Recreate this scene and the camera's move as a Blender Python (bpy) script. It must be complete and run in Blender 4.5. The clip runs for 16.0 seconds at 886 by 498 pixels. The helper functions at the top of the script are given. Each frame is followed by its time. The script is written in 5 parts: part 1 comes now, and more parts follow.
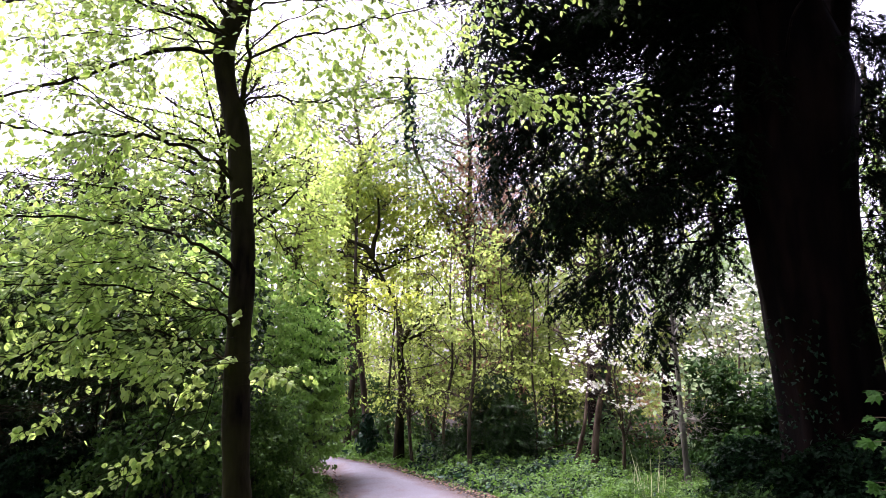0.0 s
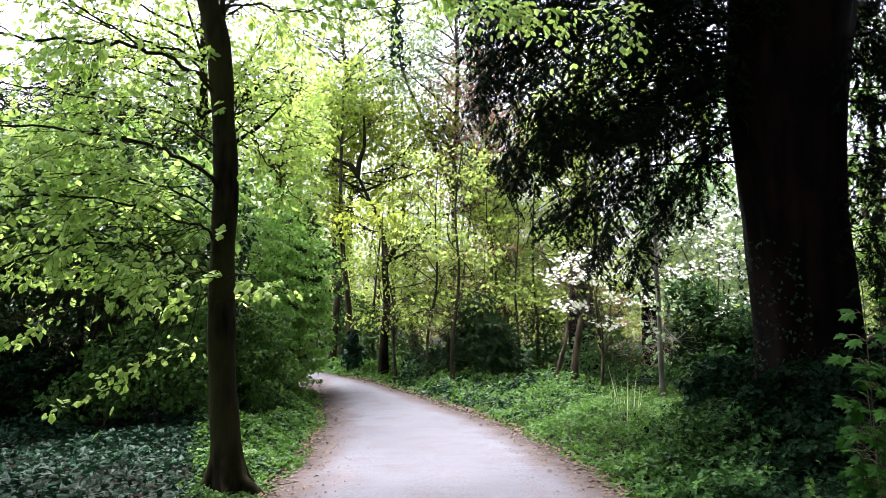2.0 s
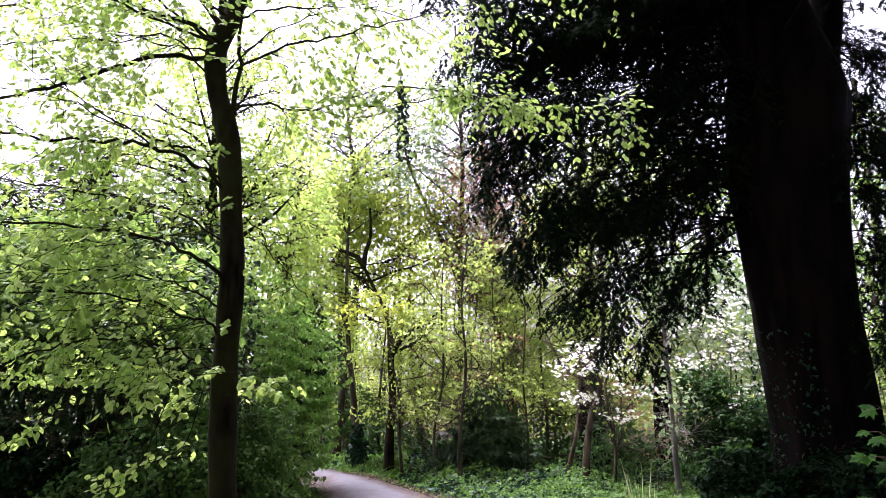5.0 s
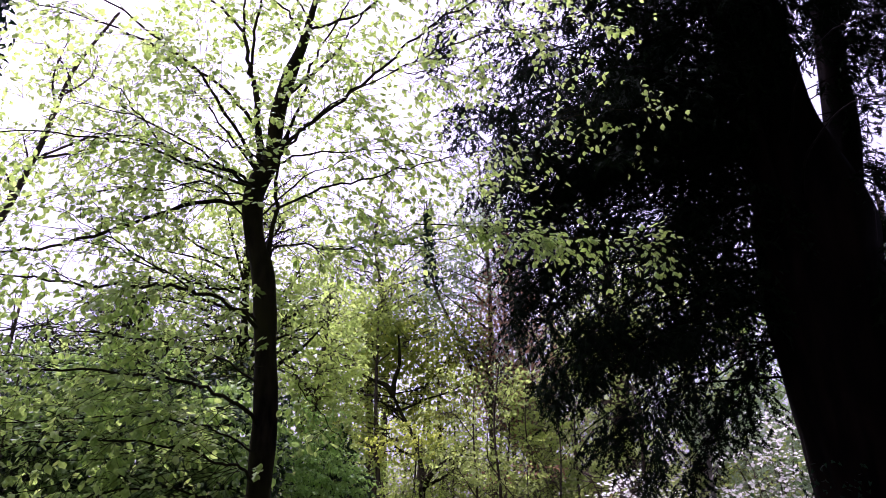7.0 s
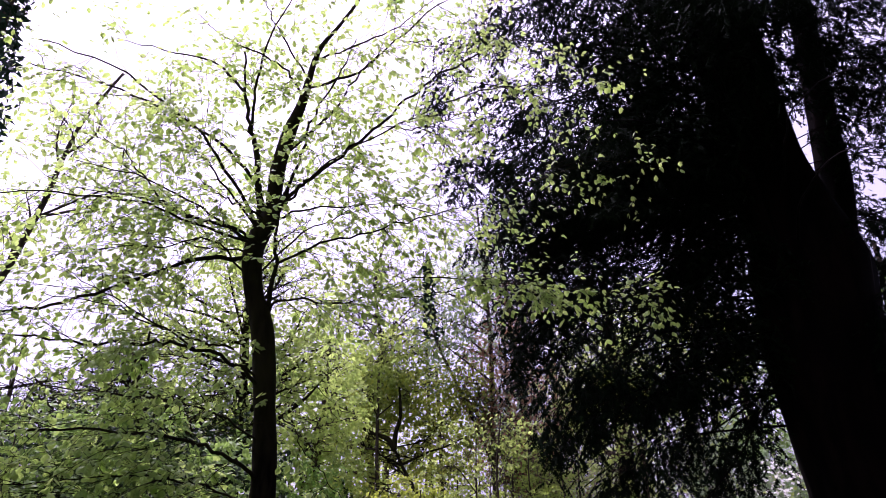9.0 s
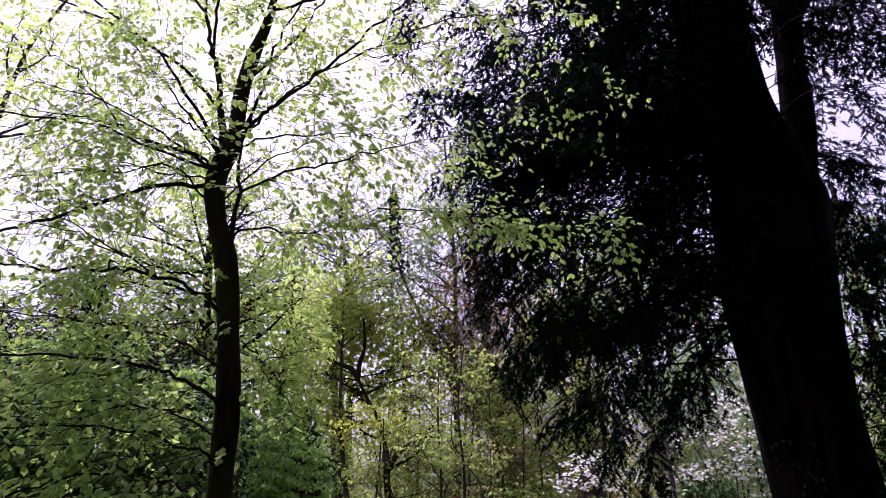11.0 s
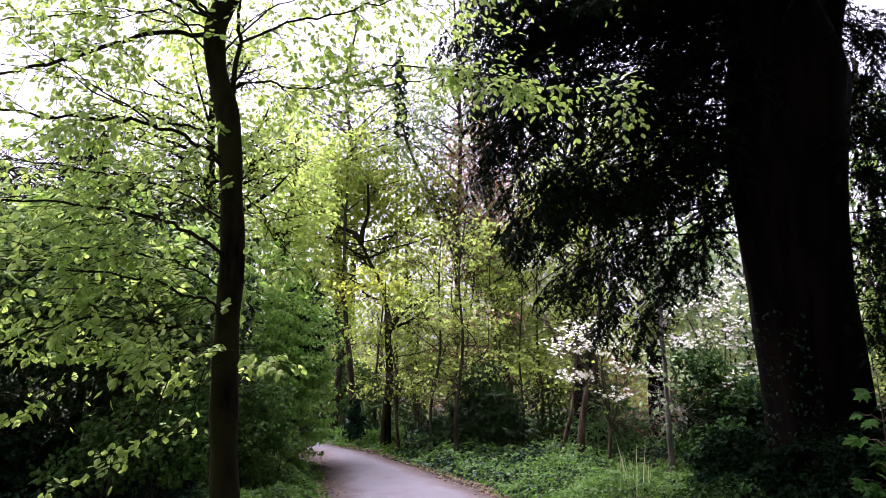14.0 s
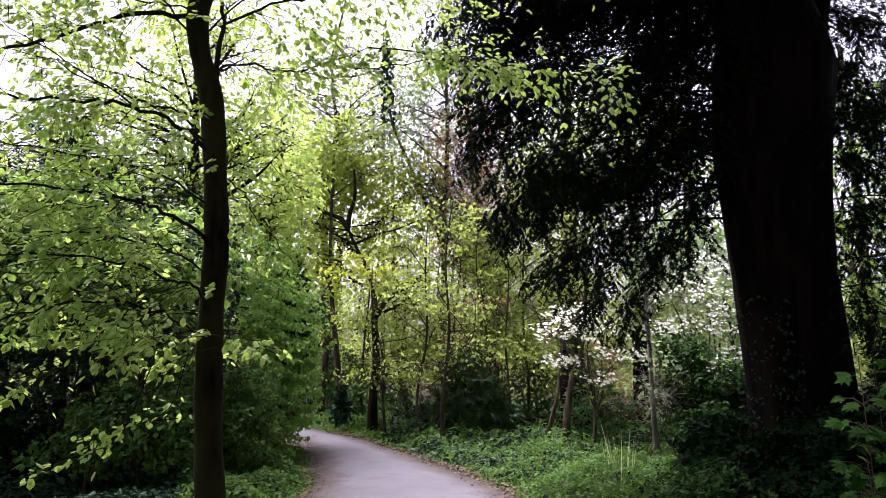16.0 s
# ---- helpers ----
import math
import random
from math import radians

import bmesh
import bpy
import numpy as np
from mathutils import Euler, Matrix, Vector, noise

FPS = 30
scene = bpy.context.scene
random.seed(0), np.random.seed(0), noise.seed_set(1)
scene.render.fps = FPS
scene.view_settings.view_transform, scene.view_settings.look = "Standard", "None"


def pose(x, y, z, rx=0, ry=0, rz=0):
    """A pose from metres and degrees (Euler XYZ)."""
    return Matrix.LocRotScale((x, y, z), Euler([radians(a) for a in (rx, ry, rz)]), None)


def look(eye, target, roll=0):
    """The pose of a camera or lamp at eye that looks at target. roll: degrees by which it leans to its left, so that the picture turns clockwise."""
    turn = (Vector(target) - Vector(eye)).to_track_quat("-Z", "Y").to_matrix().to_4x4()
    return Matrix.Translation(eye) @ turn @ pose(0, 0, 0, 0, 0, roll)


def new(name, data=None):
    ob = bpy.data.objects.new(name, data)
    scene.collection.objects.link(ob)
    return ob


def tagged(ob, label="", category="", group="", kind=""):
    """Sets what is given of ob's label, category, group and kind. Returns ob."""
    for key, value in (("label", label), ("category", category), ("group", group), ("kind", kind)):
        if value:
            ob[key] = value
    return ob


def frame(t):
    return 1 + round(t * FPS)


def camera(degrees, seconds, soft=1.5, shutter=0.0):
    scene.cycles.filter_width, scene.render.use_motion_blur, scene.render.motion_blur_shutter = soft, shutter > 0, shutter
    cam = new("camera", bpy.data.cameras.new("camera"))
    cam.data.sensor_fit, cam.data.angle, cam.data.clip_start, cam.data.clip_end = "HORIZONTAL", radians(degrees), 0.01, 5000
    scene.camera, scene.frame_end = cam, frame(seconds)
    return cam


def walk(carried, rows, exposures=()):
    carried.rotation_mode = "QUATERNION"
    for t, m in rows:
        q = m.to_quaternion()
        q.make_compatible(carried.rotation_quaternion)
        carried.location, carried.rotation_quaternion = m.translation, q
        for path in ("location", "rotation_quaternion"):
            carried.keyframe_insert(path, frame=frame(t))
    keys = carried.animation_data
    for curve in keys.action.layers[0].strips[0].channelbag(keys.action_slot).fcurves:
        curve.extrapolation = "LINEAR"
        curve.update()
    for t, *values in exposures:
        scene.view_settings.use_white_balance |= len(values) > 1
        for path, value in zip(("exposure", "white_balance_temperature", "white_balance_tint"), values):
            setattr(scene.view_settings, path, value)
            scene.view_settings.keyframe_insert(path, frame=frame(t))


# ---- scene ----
cam = camera(62.9, 16.0, soft=0.45)


def view(x, y, z, yaw, pitch, roll):
    """A camera pose from the eye and yaw (to the left), pitch (up) and roll in degrees."""
    a, b = radians(yaw), radians(pitch)
    ahead = Vector((-math.sin(a) * math.cos(b), math.cos(a) * math.cos(b), math.sin(b)))
    eye = Vector((x, y, z))
    return look(eye, eye + ahead, roll)


ROWS = [
    (0, -0.001, -0.025, 1.623, 0.95, 10.74, -0.74),
    (0.5, 0.002, -0.023, 1.610, 0.66, 8.80, -0.58),
    (1, 0.000, -0.008, 1.596, 0.29, 6.37, -0.11),
    (1.5, 0.000, 0.000, 1.600, -0.01, 5.17, -0.00),
    (2, 0.005, -0.003, 1.587, -0.14, 4.56, -0.10),
    (2.5, 0.008, -0.003, 1.588, -0.37, 4.72, -0.03),
    (3, 0.008, -0.002, 1.589, -0.47, 5.10, -0.08),
    (3.5, 0.009, -0.000, 1.593, -0.39, 5.97, -0.25),
    (3.7, 0.011, 0.006, 1.597, -0.44, 7.16, -0.34),
    (5.8, -0.020, 0.030, 1.690, 0.93, 13.40, -0.75),
    (6, -0.039, 0.022, 1.712, 0.97, 14.17, -0.96),
    (6.5, -0.049, 0.017, 1.733, 1.36, 17.61, -1.23),
    (7, -0.066, -0.009, 1.763, 2.22, 21.09, -1.30),
    (7.5, -0.079, -0.021, 1.776, 2.51, 23.73, -1.83),
    (8, -0.054, -0.043, 1.783, 2.01, 24.58, -2.21),
    (8.5, -0.042, -0.075, 1.776, 2.49, 25.01, -2.16),
    (10.8, -0.038, -0.043, 1.780, -0.62, 21.51, -1.93),
    (11, -0.039, -0.054, 1.760, -0.56, 19.70, -2.00),
    (11.5, -0.039, -0.042, 1.715, -0.61, 16.08, -1.50),
    (12, -0.026, -0.015, 1.693, -0.81, 14.03, -1.21),
    (12.5, -0.027, -0.013, 1.680, -0.52, 12.01, -0.64),
    (13, -0.025, -0.002, 1.670, -0.56, 10.54, -0.39),
    (13.5, -0.025, -0.001, 1.666, -0.43, 9.82, -0.50),
    (14, -0.029, -0.004, 1.666, -0.00, 9.63, -0.09),
    (14.5, -0.025, 0.005, 1.664, -0.17, 9.56, -0.08),
    (15, -0.028, 0.007, 1.660, -0.22, 9.23, 0.05),
    (15.5, -0.021, 0.012, 1.659, -0.72, 9.06, -0.07),
    (16, -0.019, 0.018, 1.656, -1.03, 8.54, -0.16),
]
EXPOSURES = [
    (0, 2.55, 5960, 43), (1.5, 2.7, 5960, 21), (3.5, 2.7, 5960, 21), (6, 2.22, 5820, 50), (6.5, 1.72, 5670, 54),
    (7, 1.5, 5630, 57), (8.5, 1.28, 5690, 57), (11, 1.32, 5680, 56), (12.5, 1.79, 5930, 50), (14, 2.17, 5980, 40),
    (16, 2.12, 6060, 35),
]
walk(cam, [(t, view(*p)) for t, *p in ROWS], EXPOSURES)

# ---------------------------------------------------------------- light
SUN_UP, SUN_ROUND = radians(66), radians(-40)
world = bpy.data.worlds.new("overcast_sky")
scene.world = world
world.use_nodes = True
nt = world.node_tree
nt.nodes.clear()
sky = nt.nodes.new("ShaderNodeTexSky")
sky.sky_type, sky.sun_disc = "NISHITA", False
sky.sun_elevation, sky.sun_rotation = SUN_UP, SUN_ROUND
sky.air_density, sky.dust_density, sky.ozone_density = 1.0, 6.0, 1.0
grey = nt.nodes.new("ShaderNodeHueSaturation")
grey.inputs["Saturation"].default_value = 0.3
back = nt.nodes.new("ShaderNodeBackground")
back.inputs["Strength"].default_value = 0.10
wout = nt.nodes.new("ShaderNodeOutputWorld")
nt.links.new(sky.outputs[0], grey.inputs["Color"])
nt.links.new(grey.outputs[0], back.inputs["Color"])
nt.links.new(back.outputs[0], wout.inputs["Surface"])
sun_data = bpy.data.lights.new("sun", "SUN")
sun_data.energy, sun_data.angle, sun_data.color = 2.2, radians(25), (1.0, 0.97, 0.9)
sun = new("sun", sun_data)
sun_way = Vector((math.sin(SUN_ROUND) * math.cos(SUN_UP), math.cos(SUN_ROUND) * math.cos(SUN_UP), math.sin(SUN_UP)))
sun.matrix_world = look(sun_way * 50, (0, 0, 0))


# ---------------------------------------------------------------- materials
def shader(name):
    m = bpy.data.materials.new(name)
    m.use_nodes = True
    t = m.node_tree
    t.nodes.clear()
    return m, t, t.nodes.new("ShaderNodeOutputMaterial")


def node(t, kind, **values):
    n = t.nodes.new(kind)
    for key, value in values.items():
        n.inputs[key.replace("_", " ")].default_value = value
    return n


def mixed(t, fac, a, b):
    """The colour between a and b (colours or sockets) at fac (a number or a socket)."""
    n = t.nodes.new("ShaderNodeMix")
    n.data_type = "RGBA"
    for socket, value in ((n.inputs[0], fac), (n.inputs[6], a), (n.inputs[7], b)):
        if isinstance(value, bpy.types.NodeSocket):
            t.links.new(value, socket)
        elif isinstance(value, tuple):
            socket.default_value = (*value[:3], 1)
        else:
            socket.default_value = value
    return n.outputs[2]


def ramp(t, socket, low, high):
    n = t.nodes.new("ShaderNodeMapRange")
    n.inputs[1].default_value, n.inputs[2].default_value = low, high
    t.links.new(socket, n.inputs[0])
    return n.outputs[0]


def noise_at(t, scale, detail=4.0, stretch=None):
    co = t.nodes.new("ShaderNodeTexCoord")
    n = node(t, "ShaderNodeTexNoise", Scale=scale, Detail=detail)
    if stretch:
        mp = t.nodes.new("ShaderNodeMapping")
        mp.inputs["Scale"].default_value = stretch
        t.links.new(co.outputs["Object"], mp.inputs["Vector"])
        t.links.new(mp.outputs[0], n.inputs["Vector"])
    else:
        t.links.new(co.outputs["Object"], n.inputs["Vector"])
    return n.outputs["Fac"]


def leaf_material(name, dark, light, through_light=0.4, rough=0.5, single=False, gloss=0.3, spread=1.5):
    """Leaf: colour varied from leaf to leaf and in patches over the plant, light shining through the blade."""
    m, t, out = shader(name)
    if single:
        rnd = t.nodes.new("ShaderNodeObjectInfo").outputs["Random"]
    else:
        rnd = t.nodes.new("ShaderNodeNewGeometry").outputs["Random Per Island"]
    patch = ramp(t, noise_at(t, 0.9, 3), 0.3, 0.7)
    both = t.nodes.new("ShaderNodeMath")
    both.operation = "MULTIPLY_ADD"
    both.inputs[1].default_value = 0.6
    scaled = t.nodes.new("ShaderNodeMath")
    scaled.operation = "MULTIPLY"
    scaled.inputs[1].default_value = 0.4
    t.links.new(patch, scaled.inputs[0])
    t.links.new(rnd, both.inputs[0])
    t.links.new(scaled.outputs[0], both.inputs[2])
    few = t.nodes.new("ShaderNodeMath")
    few.operation = "POWER"
    few.inputs[1].default_value = spread
    t.links.new(both.outputs[0], few.inputs[0])
    col = mixed(t, few.outputs[0], dark, light)
    vein = ramp(t, noise_at(t, 60, 2), 0.35, 0.65)
    col = mixed(t, vein, col, mixed(t, 0.3, col, light))
    p = node(t, "ShaderNodeBsdfPrincipled", Roughness=rough)
    p.inputs["Specular IOR Level"].default_value = gloss
    t.links.new(col, p.inputs["Base Color"])
    tr = t.nodes.new("ShaderNodeBsdfTranslucent")
    warm = mixed(t, 0.3, col, (light[0] * 1.2, light[1] * 1.2, light[2] * 0.7))
    t.links.new(warm, tr.inputs["Color"])
    mx = t.nodes.new("ShaderNodeMixShader")
    mx.inputs[0].default_value = through_light
    t.links.new(p.outputs[0], mx.inputs[1])
    t.links.new(tr.outputs[0], mx.inputs[2])
    t.links.new(mx.outputs[0], out.inputs["Surface"])
    return m


def bark_material(name, dark, light, algae=None, grain=9.0, depth=0.4):
    m, t, out = shader(name)
    fine = noise_at(t, grain, 8, (1, 1, 0.22))
    big = ramp(t, noise_at(t, 1.7, 3), 0.35, 0.65)
    col = mixed(t, ramp(t, fine, 0.40, 0.62), dark, light)
    if algae:
        col = mixed(t, big, col, mixed(t, 0.75, col, algae))
    else:
        col = mixed(t, big, col, mixed(t, 0.5, col, dark))
    p = node(t, "ShaderNodeBsdfPrincipled", Roughness=0.95)
    p.inputs["Specular IOR Level"].default_value = 0.06
    bump = node(t, "ShaderNodeBump", Strength=depth, Distance=0.02)
    t.links.new(fine, bump.inputs["Height"])
    t.links.new(bump.outputs[0], p.inputs["Normal"])
    t.links.new(col, p.inputs["Base Color"])
    t.links.new(p.outputs[0], out.inputs["Surface"])
    return m


def soil_material(name, colours, scale, bump_depth):
    """Loose ground: three colours mixed by coarse and fine noise, with relief."""
    m, t, out = shader(name)
    coarse, fine, grit = noise_at(t, scale, 5), noise_at(t, scale * 14, 6), noise_at(t, scale * 90, 4)
    col = mixed(t, ramp(t, coarse, 0.35, 0.65), colours[0], colours[1])
    col = mixed(t, ramp(t, fine, 0.45, 0.72), col, colours[2])
    col = mixed(t, ramp(t, grit, 0.3, 0.75), mixed(t, 0.35, col, colours[0]), col)
    p = node(t, "ShaderNodeBsdfPrincipled", Roughness=0.92)
    p.inputs["Specular IOR Level"].default_value = 0.2
    b1 = node(t, "ShaderNodeBump", Strength=0.5, Distance=bump_depth)
    b2 = node(t, "ShaderNodeBump", Strength=0.5, Distance=bump_depth * 0.3)
    t.links.new(fine, b1.inputs["Height"])
    t.links.new(grit, b2.inputs["Height"])
    t.links.new(b1.outputs[0], b2.inputs["Normal"])
    t.links.new(b2.outputs[0], p.inputs["Normal"])
    t.links.new(col, p.inputs["Base Color"])
    t.links.new(p.outputs[0], out.inputs["Surface"])
    return m


def gravel_material():
    """Trodden pale gravel: even at a distance, speckled close by, with earthy patches, fading to brown earth at the sides."""
    m, t, out = shader("compacted_gravel")
    broad, mid, streak, grit = noise_at(t, 0.35, 3), noise_at(t, 2.6, 5), noise_at(t, 1.1, 5, (1.6, 0.5, 1)), noise_at(t, 70, 6)
    col = mixed(t, ramp(t, broad, 0.3, 0.7), (0.076, 0.077, 0.086), (0.138, 0.139, 0.156))
    col = mixed(t, ramp(t, mid, 0.52, 0.80), col, (0.092, 0.080, 0.078))
    col = mixed(t, ramp(t, streak, 0.55, 0.75), col, (0.105, 0.085, 0.084))
    side = t.nodes.new("ShaderNodeAttribute")
    side.attribute_name = "side"
    ragged = t.nodes.new("ShaderNodeMath")
    ragged.operation = "MULTIPLY_ADD"
    ragged.inputs[1].default_value = 0.75
    t.links.new(mid, ragged.inputs[0])
    t.links.new(side.outputs["Fac"], ragged.inputs[2])
    col = mixed(t, ramp(t, ragged.outputs[0], 0.60, 1.0), col, (0.066, 0.049, 0.043))
    col = mixed(t, ramp(t, ragged.outputs[0], 0.98, 1.3), col, (0.030, 0.022, 0.016))
    col = mixed(t, ramp(t, grit, 0.38, 0.66), mixed(t, 0.28, col, (0.05, 0.042, 0.04)), mixed(t, 0.12, col, (0.34, 0.33, 0.35)))
    p = node(t, "ShaderNodeBsdfPrincipled", Roughness=0.95)
    p.inputs["Specular IOR Level"].default_value = 0.15
    b1 = node(t, "ShaderNodeBump", Strength=0.6, Distance=0.006)
    t.links.new(grit, b1.inputs["Height"])
    t.links.new(b1.outputs[0], p.inputs["Normal"])
    t.links.new(col, p.inputs["Base Color"])
    t.links.new(p.outputs[0], out.inputs["Surface"])
    return m


LIME = leaf_material("young_lime_leaf", (0.15, 0.32, 0.045), (0.60, 0.76, 0.225), 0.54, 0.42, gloss=0.4, spread=1.3)
LIME_ONE = leaf_material("young_lime_leaf_single", (0.15, 0.32, 0.045), (0.60, 0.76, 0.225), 0.54, 0.42, single=True, gloss=0.4, spread=1.3)
FRESH = leaf_material("fresh_hornbeam_leaf", (0.09, 0.21, 0.03), (0.54, 0.68, 0.18), 0.56, spread=1.2)
YELLOW = leaf_material("yellow_green_maple_leaf", (0.075, 0.135, 0.018), (0.45, 0.58, 0.13), 0.60, gloss=0.2, spread=1.5)
GOLD = leaf_material("golden_maple_leaf", (0.13, 0.18, 0.02), (0.52, 0.60, 0.10), 0.62, gloss=0.2, spread=1.4)
COPPER = leaf_material("copper_leaf", (0.15, 0.07, 0.038), (0.42, 0.25, 0.15), 0.4, gloss=0.15)
PALE = leaf_material("pale_grey_green_leaf", (0.10, 0.18, 0.075), (0.42, 0.56, 0.32), 0.5, gloss=0.15)
HAZEL = leaf_material("hazel_leaf", (0.022, 0.066, 0.013), (0.31, 0.49, 0.115), 0.45, 0.45, gloss=0.25, spread=1.7)
UNDER = leaf_material("understorey_leaf", (0.06, 0.12, 0.022), (0.46, 0.58, 0.16), 0.58, gloss=0.2, spread=1.4)
FAR = leaf_material("far_woodland_leaf", (0.07, 0.115, 0.02), (0.34, 0.39, 0.12), 0.5, gloss=0.1)
SHRUB = leaf_material("dark_evergreen_leaf", (0.006, 0.018, 0.005), (0.060, 0.130, 0.036), 0.14, 0.45, gloss=0.15, spread=2.2)
# These two leaf colours carry the yew's shade: darker counterparts of the herb leaf.
DEEP_SHADE = leaf_material("undergrowth_leaf_in_shade", (0.001, 0.004, 0.002), (0.018, 0.054, 0.019), 0.2, 0.6, gloss=0.04, spread=2.5)
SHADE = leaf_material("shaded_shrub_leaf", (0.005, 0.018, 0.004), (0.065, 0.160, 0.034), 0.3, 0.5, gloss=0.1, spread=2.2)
DROOP = leaf_material("drooping_bush_leaf", (0.06, 0.15, 0.024), (0.36, 0.60, 0.14), 0.5, 0.45, gloss=0.2, spread=1.7)
SOFT = leaf_material("soft_conifer_leaf", (0.02, 0.055, 0.016), (0.080, 0.165, 0.042), 0.35, gloss=0.15)
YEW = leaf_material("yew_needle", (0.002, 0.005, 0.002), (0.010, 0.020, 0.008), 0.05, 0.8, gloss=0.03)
IVY = leaf_material("ivy_leaf", (0.0015, 0.007, 0.003), (0.030, 0.092, 0.044), 0.1, 0.5, gloss=0.1, spread=2.5)
HERB = leaf_material("herb_leaf", (0.012, 0.045, 0.007), (0.150, 0.290, 0.060), 0.4, 0.5, gloss=0.15, spread=1.9)
PETAL = leaf_material("white_bract", (0.80, 0.80, 0.76), (0.92, 0.92, 0.90), 0.45, 0.6, gloss=0.1)
PETAL_ONE = leaf_material("white_bract_single", (0.80, 0.80, 0.76), (0.92, 0.92, 0.90), 0.45, 0.6, single=True, gloss=0.1)
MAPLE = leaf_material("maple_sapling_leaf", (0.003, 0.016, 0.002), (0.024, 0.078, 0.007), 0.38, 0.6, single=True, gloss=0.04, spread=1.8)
LITTER = leaf_material("dead_leaf", (0.06, 0.036, 0.022), (0.20, 0.135, 0.085), 0.1, 0.8)
GRASS = leaf_material("grass_blade", (0.28, 0.34, 0.16), (0.55, 0.56, 0.36), 0.4)
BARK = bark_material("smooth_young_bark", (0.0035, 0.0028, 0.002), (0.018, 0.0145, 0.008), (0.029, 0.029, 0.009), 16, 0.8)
# Darker than yew bark: part of the trunk's shade sits in this colour.
BARK_YEW = bark_material("shade_darkened_flaky_bark", (0.0022, 0.0015, 0.0012), (0.0105, 0.0056, 0.0040), None, 5, 1.0)
BARK_GREY = bark_material("grey_brown_bark", (0.035, 0.028, 0.02), (0.12, 0.095, 0.066), None, 12, 0.5)
BARK_PALE = bark_material("pale_silver_bark", (0.12, 0.11, 0.09), (0.34, 0.32, 0.27), None, 10, 0.3)
BARK_RED = bark_material("reddish_bark", (0.036, 0.026, 0.018), (0.125, 0.095, 0.066), None, 12, 0.5)
SOIL = soil_material("woodland_floor", ((0.008, 0.007, 0.004), (0.018, 0.015, 0.009), (0.034, 0.026, 0.015)), 1.2, 0.03)
GRAVEL = gravel_material()
STONE = soil_material("pebble", ((0.07, 0.065, 0.06), (0.12, 0.115, 0.11), (0.20, 0.19, 0.18)), 6, 0.004)


# ---------------------------------------------------------------- mesh helpers
def mesh_of(name, verts, tris, quads=None, smooth=False):
    """A mesh from arrays of corners, triangles and quads."""
    me = bpy.data.meshes.new(name)
    tris = np.zeros((0, 3), int) if tris is None else np.asarray(tris, int).reshape(-1, 3)
    quads = np.zeros((0, 4), int) if quads is None else np.asarray(quads, int).reshape(-1, 4)
    loops = np.concatenate([tris.ravel(), quads.ravel()])
    totals = np.concatenate([np.full(len(tris), 3), np.full(len(quads), 4)])
    me.vertices.add(len(verts))
    me.vertices.foreach_set("co", np.asarray(verts, np.float32).ravel())
    me.loops.add(len(loops))
    me.loops.foreach_set("vertex_index", loops.astype(np.int32))
    me.polygons.add(len(totals))
    me.polygons.foreach_set("loop_start", np.concatenate([[0], np.cumsum(totals)[:-1]]).astype(np.int32))
    me.polygons.foreach_set("use_smooth", np.full(len(totals), smooth))
    me.update(calc_edges=True)
    return me


def thing(name, place, label, category, group="", kind=""):
    ob = new(name)
    ob.location = place
    return tagged(ob, label, category, group, kind)


def part(name, me, material, parent, label=""):
    """A mesh in world places as a part of a thing, or of a part that stays where it was built."""
    ob = new(name, me)
    if not me.materials:
        me.materials.append(material)
    ob.parent = parent
    if not parent.parent:
        ob.matrix_parent_inverse = Matrix.Translation(-parent.location)
    return tagged(ob, label) if label else ob


def whole(name, me, material, label, category, group="", kind=""):
    ob = new(name, me)
    me.materials.append(material)
    return tagged(ob, label, category, group, kind)


def unit(v):
    return v / np.maximum(np.linalg.norm(v, axis=-1, keepdims=True), 1e-9)


# Leaf shapes: corners with the stalk at the origin and the tip at y = 1, and triangles.
OVAL = (np.array([(0, 0, 0), (0, .45, .04), (0, 1, -.16), (-.27, .22, -.07), (-.34, .58, -.11), (.27, .22, -.07), (.34, .58, -.11)]),
        [(0, 1, 4), (0, 4, 3), (1, 2, 4), (0, 5, 6), (0, 6, 1), (1, 6, 2)])
PLAIN = (np.array([(0, 0, 0), (-.36, .48, .08), (0, 1, -.06), (.36, .48, .08)]), [(0, 2, 1), (0, 3, 2)])
BLADE = (np.array([(-.006, 0, 0), (.006, 0, 0), (-.005, .5, .03), (.005, .5, .03), (0, 1, .16)]), [(0, 1, 3), (0, 3, 2), (2, 3, 4)])


def spray_shape(pairs, reach, width):
    v, f = [], []
    for i in range(pairs):
        y = 0.05 + 0.85 * i / pairs
        k = reach * (1 - 0.55 * (i / pairs))
        for side in (-1, 1):
            n = len(v)
            lag = 0.07 if side > 0 else 0.0
            v += [(0, y + lag, 0), (side * k * (0.75 + 0.25 * math.sin(7 * i + side)), y + lag + 0.2 + 0.06 * math.sin(5 * i), -0.08), (side * 0.02, y + lag + width, 0.01)]
            f.append((n, n + 1, n + 2))
    n = len(v)
    v += [(-0.02, 0, 0), (0.02, 0, 0), (0, 1, -0.05)]
    f.append((n, n + 1, n + 2))
    return np.array(v), f


